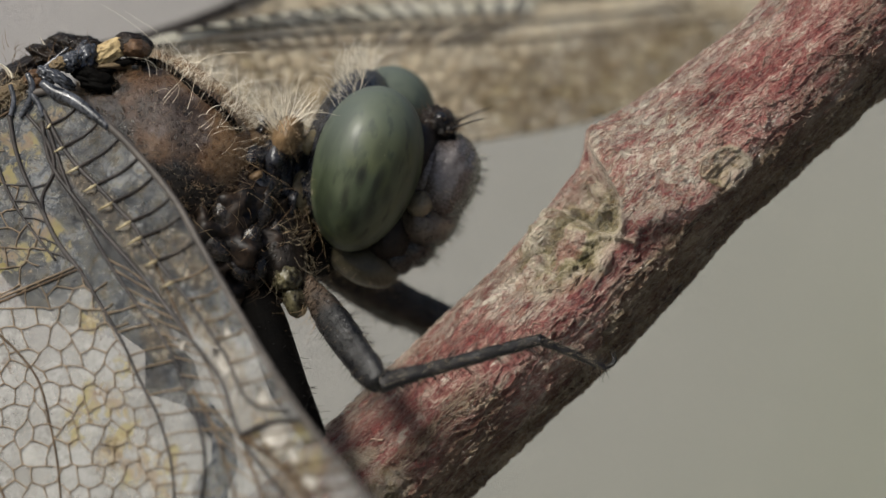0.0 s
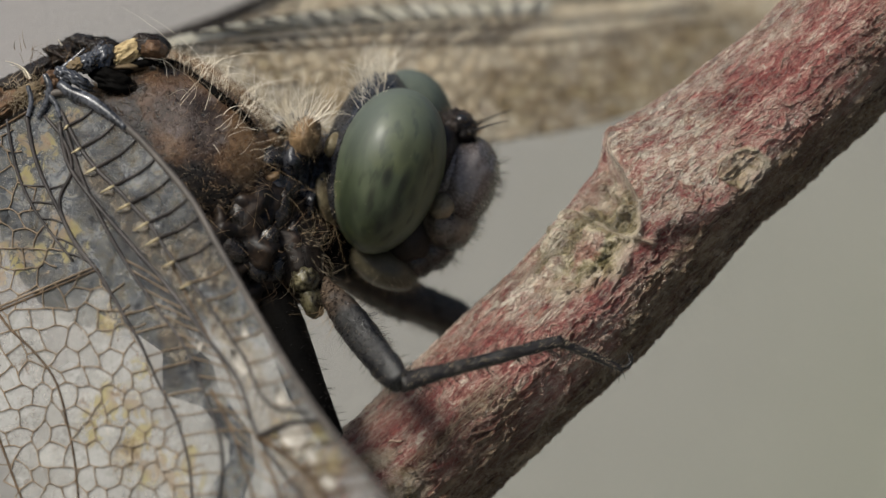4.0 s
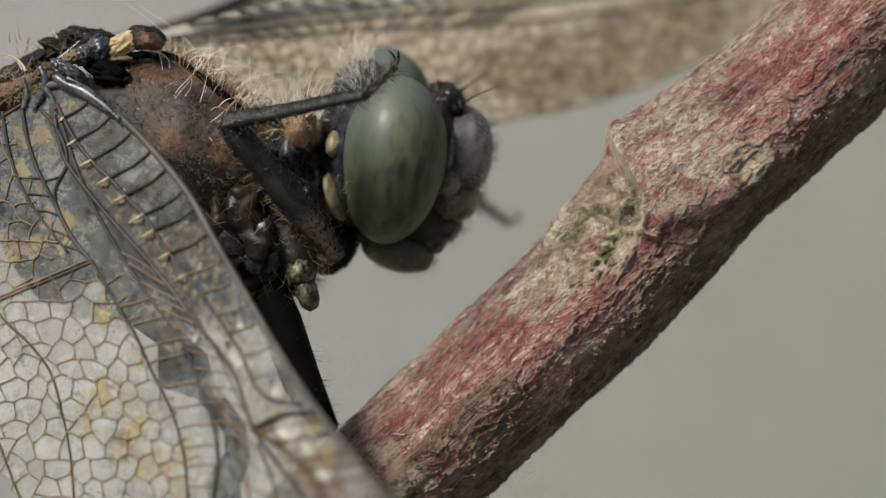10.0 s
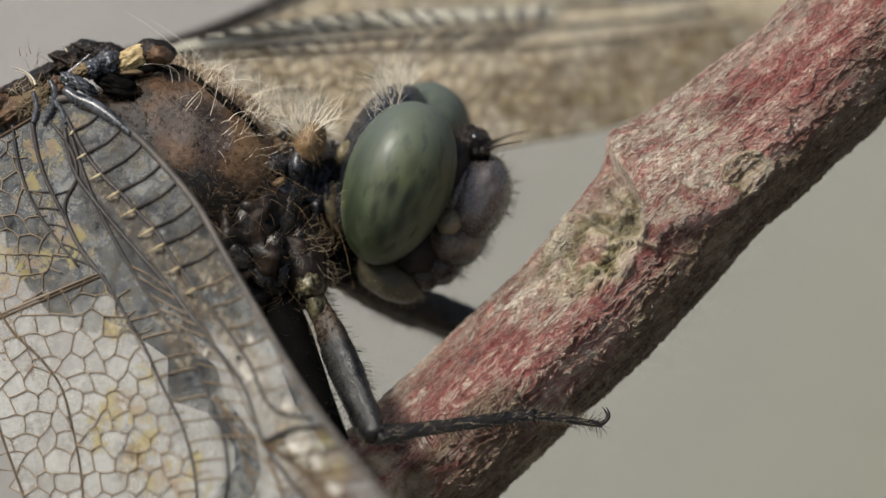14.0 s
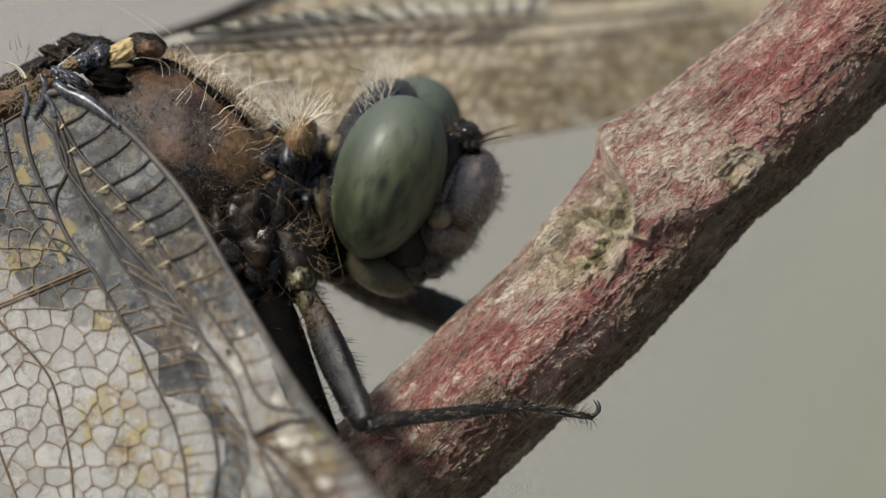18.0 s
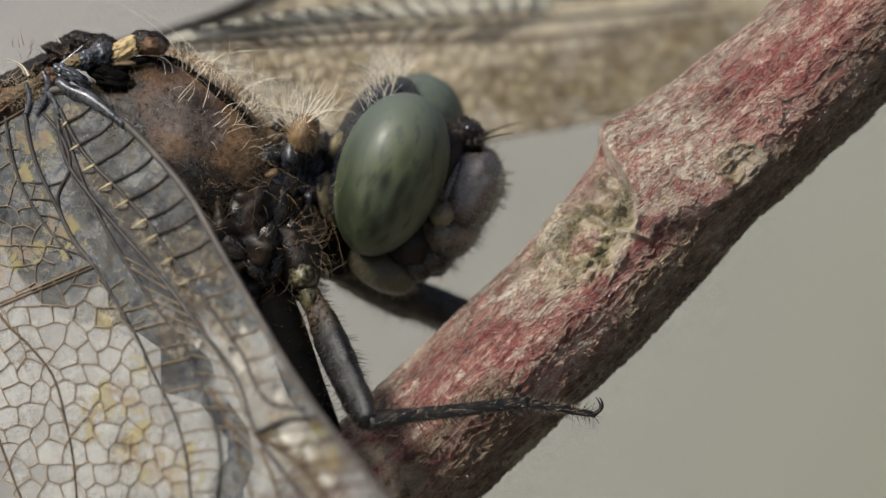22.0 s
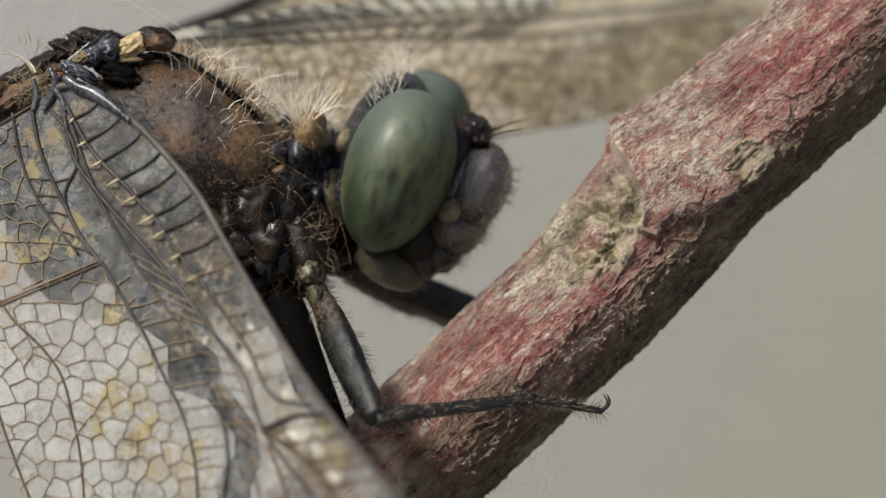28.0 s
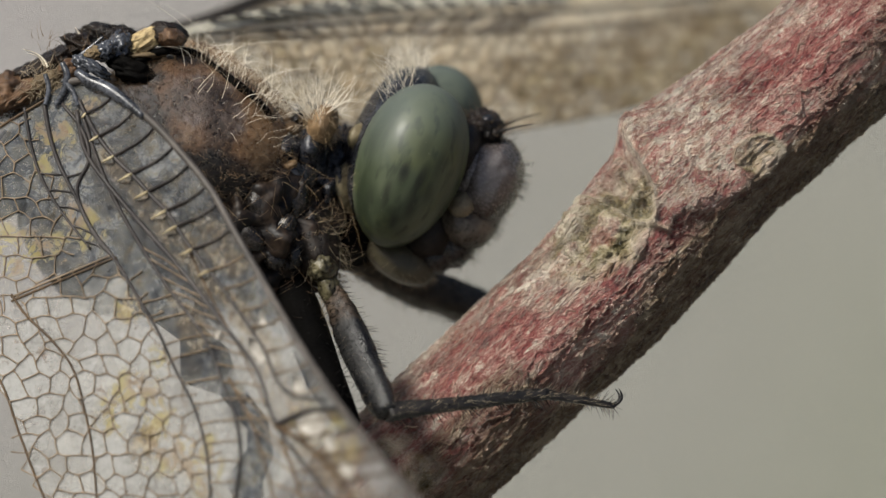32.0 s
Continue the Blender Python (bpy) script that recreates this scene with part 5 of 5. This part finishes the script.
ladder(near_wing, near_depth, [(448, 771), (516, 820), (600, 930), (700, 1060)], [(565, 745), (640, 838), (700, 910), (790, 1030)], 11, 2.6, VEIN, seed=4)
ladder(near_wing, near_depth, [(456, 798), (480, 860), (500, 930)], [(516, 820), (560, 880), (600, 930)], 6, 1.7, VEIN_NET, seed=5)
ladder(near_wing, near_depth, [(66, 313), (91, 363), (130, 440)], CUB[2:6], 4, 2.2, VEIN_DARK, seed=6)
ladder(near_wing, near_depth, [(25, 313), (55, 374), (82, 412), (120, 460)], [(66, 313), (91, 363), (130, 440), (165, 480)], 5, 2.0, VEIN_DARK, seed=7)


def nearest(curve, p):
    return int(np.argmin(np.hypot(*(curve - np.array(p)).T)))


def cross_veins():
    """The ladder of cross veins behind the leading edge, one part each."""
    a, b, c = spline(LEAD[1:11], 400), spline(SUBC, 400), spline(RAD[:8], 400)
    i0, i1, j0, j1 = nearest(a, (160, 184)), nearest(a, (535, 700)), nearest(b, (108, 222)), nearest(b, (472, 716))
    rng = random.Random(5)
    for k in range(15):
        t = (k + rng.uniform(-0.12, 0.12)) / 14
        p, q = a[int(i0 + (i1 - i0) * max(0, t))], b[int(j0 + (j1 - j0) * max(0, t))]
        m = (p + q) / 2 + np.array([3, 5])
        so = Soup()
        so.tube([P(*w, near_depth(*w)) for w in (p, (p + m) / 2 + np.array([1, 2]), m, q)], [w * U for w in ((3.0, 2.2, 2.2, 3.2) if k < 8 else (2.2, 1.6, 1.6, 2.2))], 6)
        part("cross_vein", so.mesh("cross_vein", VEIN_DARK if k < 8 else VEIN_NET), near_wing)
        if k > 8:
            continue
        n = nearest(c, q + np.array([-34, 16]))
        w = c[n]
        so = Soup()
        e = q + (w - q) * 0.62
        so.tube([P(*q, near_depth(*q) - 0.06), P(*(q * 0.6 + e * 0.4), near_depth(*q) - 0.12), P(*e, near_depth(*e) - 0.03)], [3.0 * U, 2.6 * U, 0.8 * U], 6)
        part("cross_vein", so.mesh("cross_vein", VEIN_PALE), near_wing, "pale tooth-like cross vein")


cross_veins()
for ring in ([(418, 566), (432, 590), (420, 598)], [(398, 615), (418, 622), (432, 655), (420, 664), (402, 640)], [(478, 680), (494, 690), (500, 716), (486, 722), (476, 704)],
             [(470, 752), (520, 742), (536, 776), (516, 800), (490, 780)], [(534, 780), (552, 800), (548, 822), (530, 806)], [(560, 826), (586, 850), (580, 872), (556, 848)], [(336, 598), (352, 604), (342, 622)]):
    cx0, cy0 = sum(q[0] for q in ring) / len(ring), sum(q[1] for q in ring) / len(ring)
    m = len(ring)
    part("wing_cell", mesh_of("wing_cell", [P(*q, near_depth(*q) - 0.03) for q in ring] + [P(*q, near_depth(*q) + 0.01) for q in ring] + [P(cx0, cy0, near_depth(cx0, cy0) - 0.05)],
                              [(k, (k + 1) % m, 2 * m) for k in range(m)] + [(k, (k + 1) % m, m + (k + 1) % m, m + k) for k in range(m)] + [tuple(range(2 * m - 1, m - 1, -1))], MILKY), near_wing, "milky white cell")


def far_depth(x, y):
    return 3.6 + 0.0095 * (x - 260) - 0.004 * (y - 60)


FLEAD = [(250, 78), (320, 58), (450, 32), (620, 12), (800, 2), (965, -2), (1200, -20), (1400, -50), (1500, -40)]
FTRAIL = [(250, 92), (330, 130), (480, 200), (650, 255), (780, 262), (900, 243), (1060, 213), (1200, 165), (1380, 60), (1500, -30)]
FSUB = [(265, 84), (450, 54), (620, 37), (800, 26), (965, 19)]
FRAD = [(265, 86), (400, 74), (560, 60), (760, 46), (960, 36), (1250, 10)]
FMED = [(280, 92), (450, 84), (640, 76), (860, 74), (1040, 60), (1300, 30)]
FAR_NET = [(300, 100), (450, 90), (640, 82), (860, 80), (1040, 66), (1300, 36), (1470, -10), (1380, 56), (1200, 160), (1060, 208), (900, 238), (780, 256), (650, 250), (480, 195), (330, 126)]
far_wing = build_wing("far_forewing", FLEAD, FTRAIL, far_depth, [(FSUB, 2.2, VEIN_DARK), (FRAD, 2.8, VEIN_DARK), (FMED, 2.4, VEIN)], 30, FILM_FAR, "far forewing, amber-tinted and soft with distance", (FAR_NET,), seed=5, net=VEIN_SOFT, thick=0.8, wild=0.34, edge=3.0,
                      brown=[(905, 160, 70, 50, 0), (1030, 140, 190, 70, -12), (1190, 90, 170, 70, -30), (640, 120, 30, 16, 0), (500, 140, 24, 14, 0)], stain=[(905, 165, 60, 45, 0), (1020, 170, 160, 50, -10), (1180, 110, 160, 60, -30), (640, 110, 40, 20, 0), (460, 130, 30, 22, 0)])
A, B = spline(FLEAD[:6], 60), spline(FSUB, 60)
part("costal_film", mesh_of("costal_film", [P(*(q[0], q[1]), far_depth(*q) - 0.05) for a, b in zip(A, B) for q in (a, b)], grid_faces(60, 2, False), PALE_FILM), far_wing, "creamy film along the leading edge")
ladder(far_wing, lambda x, y: far_depth(x, y) - 0.12, FLEAD[1:6], FSUB[1:], 16, 2.6, VEIN_DARK, -0.04, 8)
ladder(far_wing, far_depth, FRAD[1:5], FMED[1:4], 14, 2.4, VEIN, 0.02, 9)
HLEAD = [(170, 88), (300, 55), (400, 18), (560, -60), (800, -140), (1200, -230), (1300, -230)]
HTRAIL = [(175, 100), (320, 78), (480, 55), (700, 40), (900, 30), (1150, -60), (1300, -225)]


def far_depth2(x, y):
    return 8.0 + 0.0095 * (x - 170) - 0.004 * (y - 60)


build_wing("far_hindwing", HLEAD, HTRAIL, far_depth2, [
    ([(180, 92), (320, 60), (420, 22), (600, -55), (820, -125)], 5.0, VEIN_DARK),
], 48, FILM_FAR, "far hindwing, brownish and out of focus", ([(320, 60), (420, 20), (600, -60), (820, -135), (1200, -225), (1150, -60), (900, 28), (480, 52)],), seed=6)
NHLEAD = [(30, 190), (-40, 260), (-120, 400), (-250, 700), (-420, 1100), (-480, 1250)]
NHTRAIL = [(10, 185), (-160, 220), (-420, 380), (-640, 700), (-640, 1050), (-500, 1260)]
build_wing("hindwing", NHLEAD, NHTRAIL, lambda x, y: near_depth(x, y) + 1.2, [
    ([(25, 195), (-60, 300), (-180, 550), (-330, 900)], 4.5, VEIN_DARK),
], 50, FILM, "worn clear hindwing", (NHLEAD + NHTRAIL[::-1],), seed=7)

# ---- what moves ----


def joint(a, b, length, sign):
    """The end of a segment of that length from a towards b, both in u with depth in u; the depth that b lacks is added on the given side."""
    dx, dy = b[0] - a[0], b[1] - a[1]
    l = min(math.hypot(dx, dy), length * 0.985)
    way = Vector((dx, dy, 0)).normalized() * l
    way.z = sign * math.sqrt(length * length - l * l)
    way = way.normalized() * length
    return (a[0] + way.x, a[1] + way.y, a[2] + way.z)


def aim(a, b):
    """Pose of a segment at a, with its x axis towards b and its underside away from the head."""
    p, q = (P(w[0], w[1], w[2] / 62.72) for w in (a, b))
    x = (q - p).normalized()
    y = Vector((0, 0, 1)).cross(x)
    y = (y if y.length > 0.05 else Vector((0, 1, 0))).normalized()
    m = Matrix((x, y, x.cross(y))).transposed().to_4x4()
    m.translation = p
    return m


def limb(leg, rows):
    """Keys a leg from rows of time, hip, knee, ankle and tip, each in u, and the sides in depth of the three segments."""
    chain = [[], [], []]
    dense = []
    for a, b in zip(rows[:-1], rows[1:]):
        n = max(1, round((b[0] - a[0]) / 0.05)) if b[0] - a[0] < 0.65 else 1
        dense += [tuple(np.array(p, float) * (1 - k / n) + np.array(q, float) * (k / n) for p, q in zip(a, b)) for k in range(n)]
    for t, hip, knee, ankle, tip, sides in dense + [rows[-1]]:
        t = float(t)
        k = joint(hip, knee, FEMUR, sides[0])
        a = joint(k, ankle, TIBIA, sides[1])
        e = joint(a, tip, TARSUS, sides[2])
        for c, p, q in zip(chain, (hip, k, a), (k, a, e)):
            c.append((t, aim(p, q)))
    for ob, c in zip(leg, chain):
        walk(ob, c)


def turned(x, y, d, lean, yaw, roll):
    """Pose of the head with its near eye's middle at x, y."""
    R = (Euler((0, radians(lean), 0)).to_matrix() @ Euler((0, 0, radians(-yaw))).to_matrix() @ Euler((radians(roll), 0, 0)).to_matrix()).to_4x4()
    return Matrix.Translation(P(x, y, d) - R.to_3x3() @ Vector((12 * U, -EYE_SIDE * U, 2 * U))) @ R


def swung(degrees):
    """Pose of the far forewing, dipped by so many degrees about its hinge."""
    b = Matrix.Translation(P(250, 85, 3.6))
    return b @ pose(0, 0, 0, 0, degrees, 0) @ b.inverted()


def motions():
    walk(fly, [
        (0.0, M @ pose(-1.5 * U, 0, 3.9 * U)),
        (0.5, M @ pose(-3.1 * U, 0, 6.2 * U)),
        (1.0, M @ pose(-4.6 * U, 0, 4.7 * U)),
        (1.5, M @ pose(-3.1 * U, 0, 6.2 * U)),
        (2.0, M @ pose(-4.7 * U, 0, 6.2 * U)),
        (2.5, M @ pose(-1.6 * U, 0, 5.3 * U)),
        (3.0, M @ pose(-4.7 * U, 0, 4.7 * U)),
        (3.5, M @ pose(-3.1 * U, 0, 4.7 * U)),
        (5.5, M @ pose(-6.9 * U, 0, 7.7 * U)),
        (6.0, M @ pose(-16.9 * U, 0, 9.2 * U)),
        (6.5, M @ pose(-12.3 * U, 0, 5.4 * U)),
        (7.0, M @ pose(-13.8 * U, 0, 5.4 * U)),
        (7.5, M @ pose(-14.6 * U, 0, 5.4 * U)),
        (8.0, M @ pose(-13.8 * U, 0, 6.9 * U)),
        (8.5, M @ pose(-14.6 * U, 0, 6.1 * U)),
        (9.0, M @ pose(-14.6 * U, 0, 6.1 * U)),
        (9.5, M @ pose(-16.1 * U, 0, 6.8 * U)),
        (10.0, M @ pose(-17.6 * U, 0, 6.9 * U)),
        (10.5, M @ pose(-16.1 * U, 0, 6.1 * U)),
        (11.0, M @ pose(-15.3 * U, 0, 6.9 * U)),
        (11.5, M @ pose(-12.3 * U, 0, 6.1 * U)),
        (12.0, M @ pose(-11.0 * U, 0, -3.0 * U)),
        (12.5, M @ pose(-7.0 * U, 0, -4.0 * U)),
        (13.0, M @ pose(-11.0 * U, 0, -3.0 * U)),
        (13.5, M @ pose(4.0 * U, 0, -0.0 * U)),
        (14.0, M @ pose(0.0 * U, 0, -0.0 * U)),
        (32.0, M @ pose(0.0 * U, 0, -0.0 * U)),
    ])
    walk(head, [
        (0.0, turned(668, 299, -0.3, 16, 3, 12)),
        (1.0, turned(673, 300, -0.3, 16, 3, 12)),
        (2.0, turned(673, 302, -0.3, 16, 3, 12)),
        (3.5, turned(672, 300, -0.3, 16, 3, 12)),
        (4.6, turned(686, 301, -0.3, 17, -3, 7)),
        (5.2, turned(700, 291, -0.3, 27, -3, 3)),
        (5.5, turned(703, 290, -0.3, 30, -5, -1)),
        (5.7, turned(692, 270, -0.3, 33, -5, -3)),
        (5.9, turned(678, 306, -0.3, 7, 1, 10)),
        (6.0, turned(683, 296, -0.3, 12, 3, 12)),
        (6.5, turned(685, 292, -0.3, 12, 3, 12)),
        (6.6, turned(687, 330, -0.3, -5, 3, 33)),
        (6.7, turned(694, 380, -0.3, -19, 5, 30)),
        (7.0, turned(697, 389, -0.3, -20, 5, 31)),
        (7.1, turned(707, 346, -0.3, 5, 1, 23)),
        (7.2, turned(718, 311, -0.3, 23, -4, 3)),
        (7.4, turned(696, 338, -0.3, -6, 1, 14)),
        (8.0, turned(697, 338, -0.3, -7, 1, 12)),
        (8.6, turned(697, 334, -0.3, -6, 1, 11)),
        (8.8, turned(722, 304, -0.3, -2, -3, 13)),
        (9.0, turned(703, 316, -0.3, 16, -5, 5)),
        (9.2, turned(662, 297, -0.3, -8, 21, -2)),
        (9.4, turned(661, 313, -0.3, -7, 24, -2)),
        (9.6, turned(648, 296, -0.3, 11, 26, -8)),
        (9.8, turned(693, 335, -0.3, -1, -4, 28)),
        (10.0, turned(692, 295, -0.3, 5, -8, 14)),
        (10.2, turned(690, 278, -0.3, -20, -3, 8)),
        (10.4, turned(706, 287, -0.3, -11, -10, 6)),
        (10.6, turned(690, 300, -0.3, 12, 0, 3)),
        (10.8, turned(682, 298, -0.3, 0, 2, 5)),
        (11.0, turned(668, 272, -0.3, -8, 6, 12)),
        (11.2, turned(713, 406, -0.3, -25, -9, 75)),
        (11.3, turned(717, 344, -0.3, 0, -9, 33)),
        (11.4, turned(726, 262, -0.3, 29, -9, -1)),
        (11.6, turned(693, 309, -0.3, 24, -4, -2)),
        (11.8, turned(690, 312, -0.3, 23, -3, 0)),
        (12.0, turned(686, 313, -0.3, 19, 0, 4)),
        (12.5, turned(680, 326, -0.3, 10, 3, 12)),
        (13.0, turned(669, 311, -0.3, 15, 3, 12)),
        (13.2, turned(717, 335, -0.3, -2, 1, 15)),
        (13.4, turned(710, 346, -0.3, 3, 3, 15)),
        (13.6, turned(695, 339, -0.3, 8, 3, 13)),
        (14.0, turned(684, 313, -0.3, 20, 3.5, 12)),
        (32.0, turned(684, 313, -0.3, 20, 3.5, 12)),
    ])
    walk(far_wing, [
        (0.0, swung(0)),
        (3.5, swung(0)),
        (5.5, swung(0)),
        (5.8, swung(2.5)),
        (6.0, swung(4.1)),
        (6.2, swung(3)),
        (6.5, swung(0)),
        (6.7, swung(-1.5)),
        (8.0, swung(-1.9)),
        (10.2, swung(-1.8)),
        (10.6, swung(0.8)),
        (11.0, swung(-0.3)),
        (11.2, swung(0)),
        (11.4, swung(5.5)),
        (11.6, swung(3.5)),
        (12.0, swung(0.3)),
        (12.5, swung(2.3)),
        (13.0, swung(-1.3)),
        (13.5, swung(0.5)),
        (14.0, swung(0)),
        (32.0, swung(0)),
    ])
    limb(near_leg, [
        (0.0, (566, 499, -90), (693, 679), (976, 602), (1093, 651), (-1, 1, 1)),
        (1.0, (570, 500, -90), (697, 680), (980, 603), (1097, 652), (-1, 1, 1)),
        (2.0, (570, 502, -90), (697, 682), (980, 605), (1097, 654), (-1, 1, 1)),
        (3.0, (570, 500, -90), (697, 680), (980, 603), (1097, 652), (-1, 1, 1)),
        (3.5, (568, 500, -90), (695, 680), (978, 603), (1095, 652), (-1, 1, 1)),
        (4.6, (558, 501, -90), (753, 641), (953, 591), (1053, 641), (-1, 1, 1)),
        (5.2, (554, 503, -90), (844, 558), (714, 523), (794, 563), (-1, 1, 1)),
        (5.5, (555, 505, -90), (860, 560), (730, 510), (815, 565), (-1, 1, 1)),
        (5.8, (561, 510, -90), (801, 646), (721, 546), (801, 586), (-1, 1, 1)),
        (5.9, (553, 511, -90), (773, 656), (743, 586), (803, 606), (-1, 1, 1)),
        (6.0, (550, 511, -90), (557, 621), (695, 661), (745, 678), (-1, 1, 1)),
        (6.1, (548, 510, -90), (581, 695), (773, 720), (853, 750), (-1, 1, 1)),
        (6.3, (546, 507, -90), (613, 744), (889, 747), (981, 787), (-1, 1, 1)),
        (6.5, (544, 507, -90), (610, 741), (886, 744), (980, 784), (-1, 1, 1)),
        (6.6, (548, 490, -90), (478, 480), (678, 420), (758, 420), (-1, -1, 1)),
        (6.7, (558, 470, -90), (410, 185), (688, 225), (818, 190), (-1, 1, 1)),
        (7.0, (558, 471, -90), (410, 186), (688, 226), (818, 191), (-1, 1, 1)),
        (7.2, (560, 471, -90), (475, 331), (545, 601), (560, 641), (-1, 1, 1)),
        (7.4, (572, 461, -90), (420, 196), (692, 161), (802, 171), (-1, 1, 1)),
        (8.0, (572, 461, -90), (422, 196), (702, 146), (820, 166), (-1, 1, 1)),
        (8.6, (573, 462, -90), (428, 192), (703, 152), (818, 172), (-1, 1, 1)),
        (9.0, (565, 476, -90), (445, 241), (550, 516), (573, 621), (-1, -1, 1)),
        (9.4, (563, 478, -90), (458, 218), (543, 478), (558, 608), (-1, -1, 1)),
        (9.6, (575, 476, -90), (440, 217), (545, 400), (570, 520), (-1, -1, 1)),
        (9.8, (585, 474, -90), (405, 213), (600, 190), (695, 135), (-1, -0.6, 1)),
        (10.0, (599, 471, -90), (384, 211), (599, 189), (699, 131), (-1, -0.6, 1)),
        (10.4, (604, 467, -90), (366, 212), (609, 197), (664, 102), (-1, -0.6, 1)),
        (10.6, (537, 495, -90), (672, 585), (942, 607), (1077, 645), (-1, 1, 1)),
        (10.8, (570, 472, -90), (390, 227), (590, 162), (690, 92), (-1, -0.6, 1)),
        (11.0, (593, 469, -90), (352, 234), (552, 134), (668, 92), (-1, -0.6, 1)),
        (11.2, (580, 486, -90), (380, 266), (465, 416), (525, 496), (-1, 1, 1)),
        (11.4, (531, 512, -90), (673, 704), (883, 822), (983, 862), (-1, 1, 1)),
        (11.6, (530, 509, -90), (662, 724), (912, 769), (1012, 789), (-1, 1, 1)),
        (11.8, (536, 507, -90), (668, 682), (940, 698), (1040, 734), (-1, 1, 1)),
        (12.0, (536, 506, -90), (660, 728), (938, 700), (1048, 720), (-1, 1, 1)),
        (12.5, (538, 511, -90), (662, 766), (937, 703), (1044, 729), (-1, 1, 1)),
        (13.0, (539, 511, -90), (655, 776), (933, 704), (1054, 729), (-1, 1, 1)),
        (13.5, (541, 520, -90), (648, 754), (921, 720), (1042, 740), (-1, 1, 1)),
        (14.0, (545, 520, -90), (646, 760), (924, 722), (1046, 740), (-1, 1, 1)),
        (15.5, (545, 520, -90), (645, 749), (924, 717), (1046, 738), (-1, 1, 1)),
        (19.0, (545, 520, -90), (645, 749), (924, 717), (1046, 738), (-1, 1, 1)),
        (32.0, (545, 520, -90), (645, 749), (924, 717), (1046, 738), (-1, 1, 1)),
    ])
    limb(far_leg, [
        (0.0, (591, 479, 100), (851, 599), (1021, 559), (1101, 619), (1, 1, 1)),
        (3.5, (593, 480, 100), (853, 600), (1023, 560), (1103, 620), (1, 1, 1)),
        (4.6, (553, 441, 120), (693, 401), (793, 301), (873, 301), (1, 1, 1)),
        (5.2, (554, 403, 120), (474, 108), (719, 138), (854, 153), (1, 1, 1)),
        (5.5, (555, 405, 120), (477, 105), (727, 143), (860, 157), (1, 1, 1)),
        (5.8, (571, 446, 120), (701, 426), (851, 426), (901, 446), (1, 1, 1)),
        (6.0, (575, 446, 120), (805, 538), (935, 476), (1005, 506), (1, 1, 1)),
        (6.4, (570, 441, 120), (800, 533), (930, 471), (1000, 501), (1, 1, 1)),
        (6.6, (558, 400, 120), (478, 90), (738, 100), (848, 90), (1, 1, 1)),
        (6.7, (558, 380, 120), (400, 112), (678, 115), (806, 82), (1, 1, 1)),
        (7.0, (558, 381, 120), (400, 113), (678, 116), (806, 83), (1, 1, 1)),
        (7.2, (560, 441, 120), (600, 301), (680, 471), (700, 556), (1, 1, 1)),
        (7.4, (562, 421, 120), (622, 301), (802, 321), (902, 391), (1, 1, 1)),
        (8.0, (562, 421, 120), (622, 301), (792, 321), (890, 386), (1, 1, 1)),
        (8.7, (564, 423, 120), (624, 303), (794, 333), (884, 403), (1, 1, 1)),
        (9.0, (565, 446, 120), (665, 386), (705, 446), (745, 506), (1, 1, 1)),
        (9.2, (584, 387, 120), (544, 82), (744, 165), (869, 172), (1, 1, 1)),
        (9.5, (582, 388, 120), (542, 80), (742, 166), (870, 176), (1, 1, 1)),
        (9.8, (570, 430, 120), (620, 310), (800, 270), (900, 310), (1, 1, 1)),
        (10.0, (559, 431, 120), (639, 311), (799, 331), (904, 411), (1, 1, 1)),
        (10.4, (554, 427, 120), (584, 337), (644, 427), (686, 507), (1, 1, 1)),
        (10.6, (552, 425, 120), (512, 125), (692, 115), (772, 125), (1, 1, 1)),
        (10.8, (550, 422, 120), (510, 142), (670, 102), (750, 92), (1, 1, 1)),
        (11.0, (548, 399, 120), (528, 149), (648, 89), (748, 79), (1, 1, 1)),
        (11.2, (545, 396, 120), (425, 136), (545, 106), (625, 91), (1, 1, 1)),
        (11.5, (552, 471, 120), (622, 591), (782, 631), (862, 671), (1, 1, 1)),
        (12.0, (560, 483, 120), (665, 703), (785, 703), (885, 723), (1, 1, 1)),
        (12.5, (557, 481, 120), (682, 686), (782, 701), (882, 721), (1, 1, 1)),
        (12.8, (568, 474, 120), (788, 544), (938, 524), (1018, 574), (1, 1, 1)),
        (13.0, (571, 476, 120), (851, 546), (971, 526), (1051, 576), (1, 1, 1)),
        (14.0, (580, 480, 100), (840, 582), (1000, 560), (1080, 620), (1, 1, 1)),
        (19.0, (580, 480, 100), (840, 582), (1000, 560), (1080, 620), (1, 1, 1)),
        (32.0, (580, 480, 100), (840, 582), (1000, 560), (1080, 620), (1, 1, 1)),
    ])


motions()
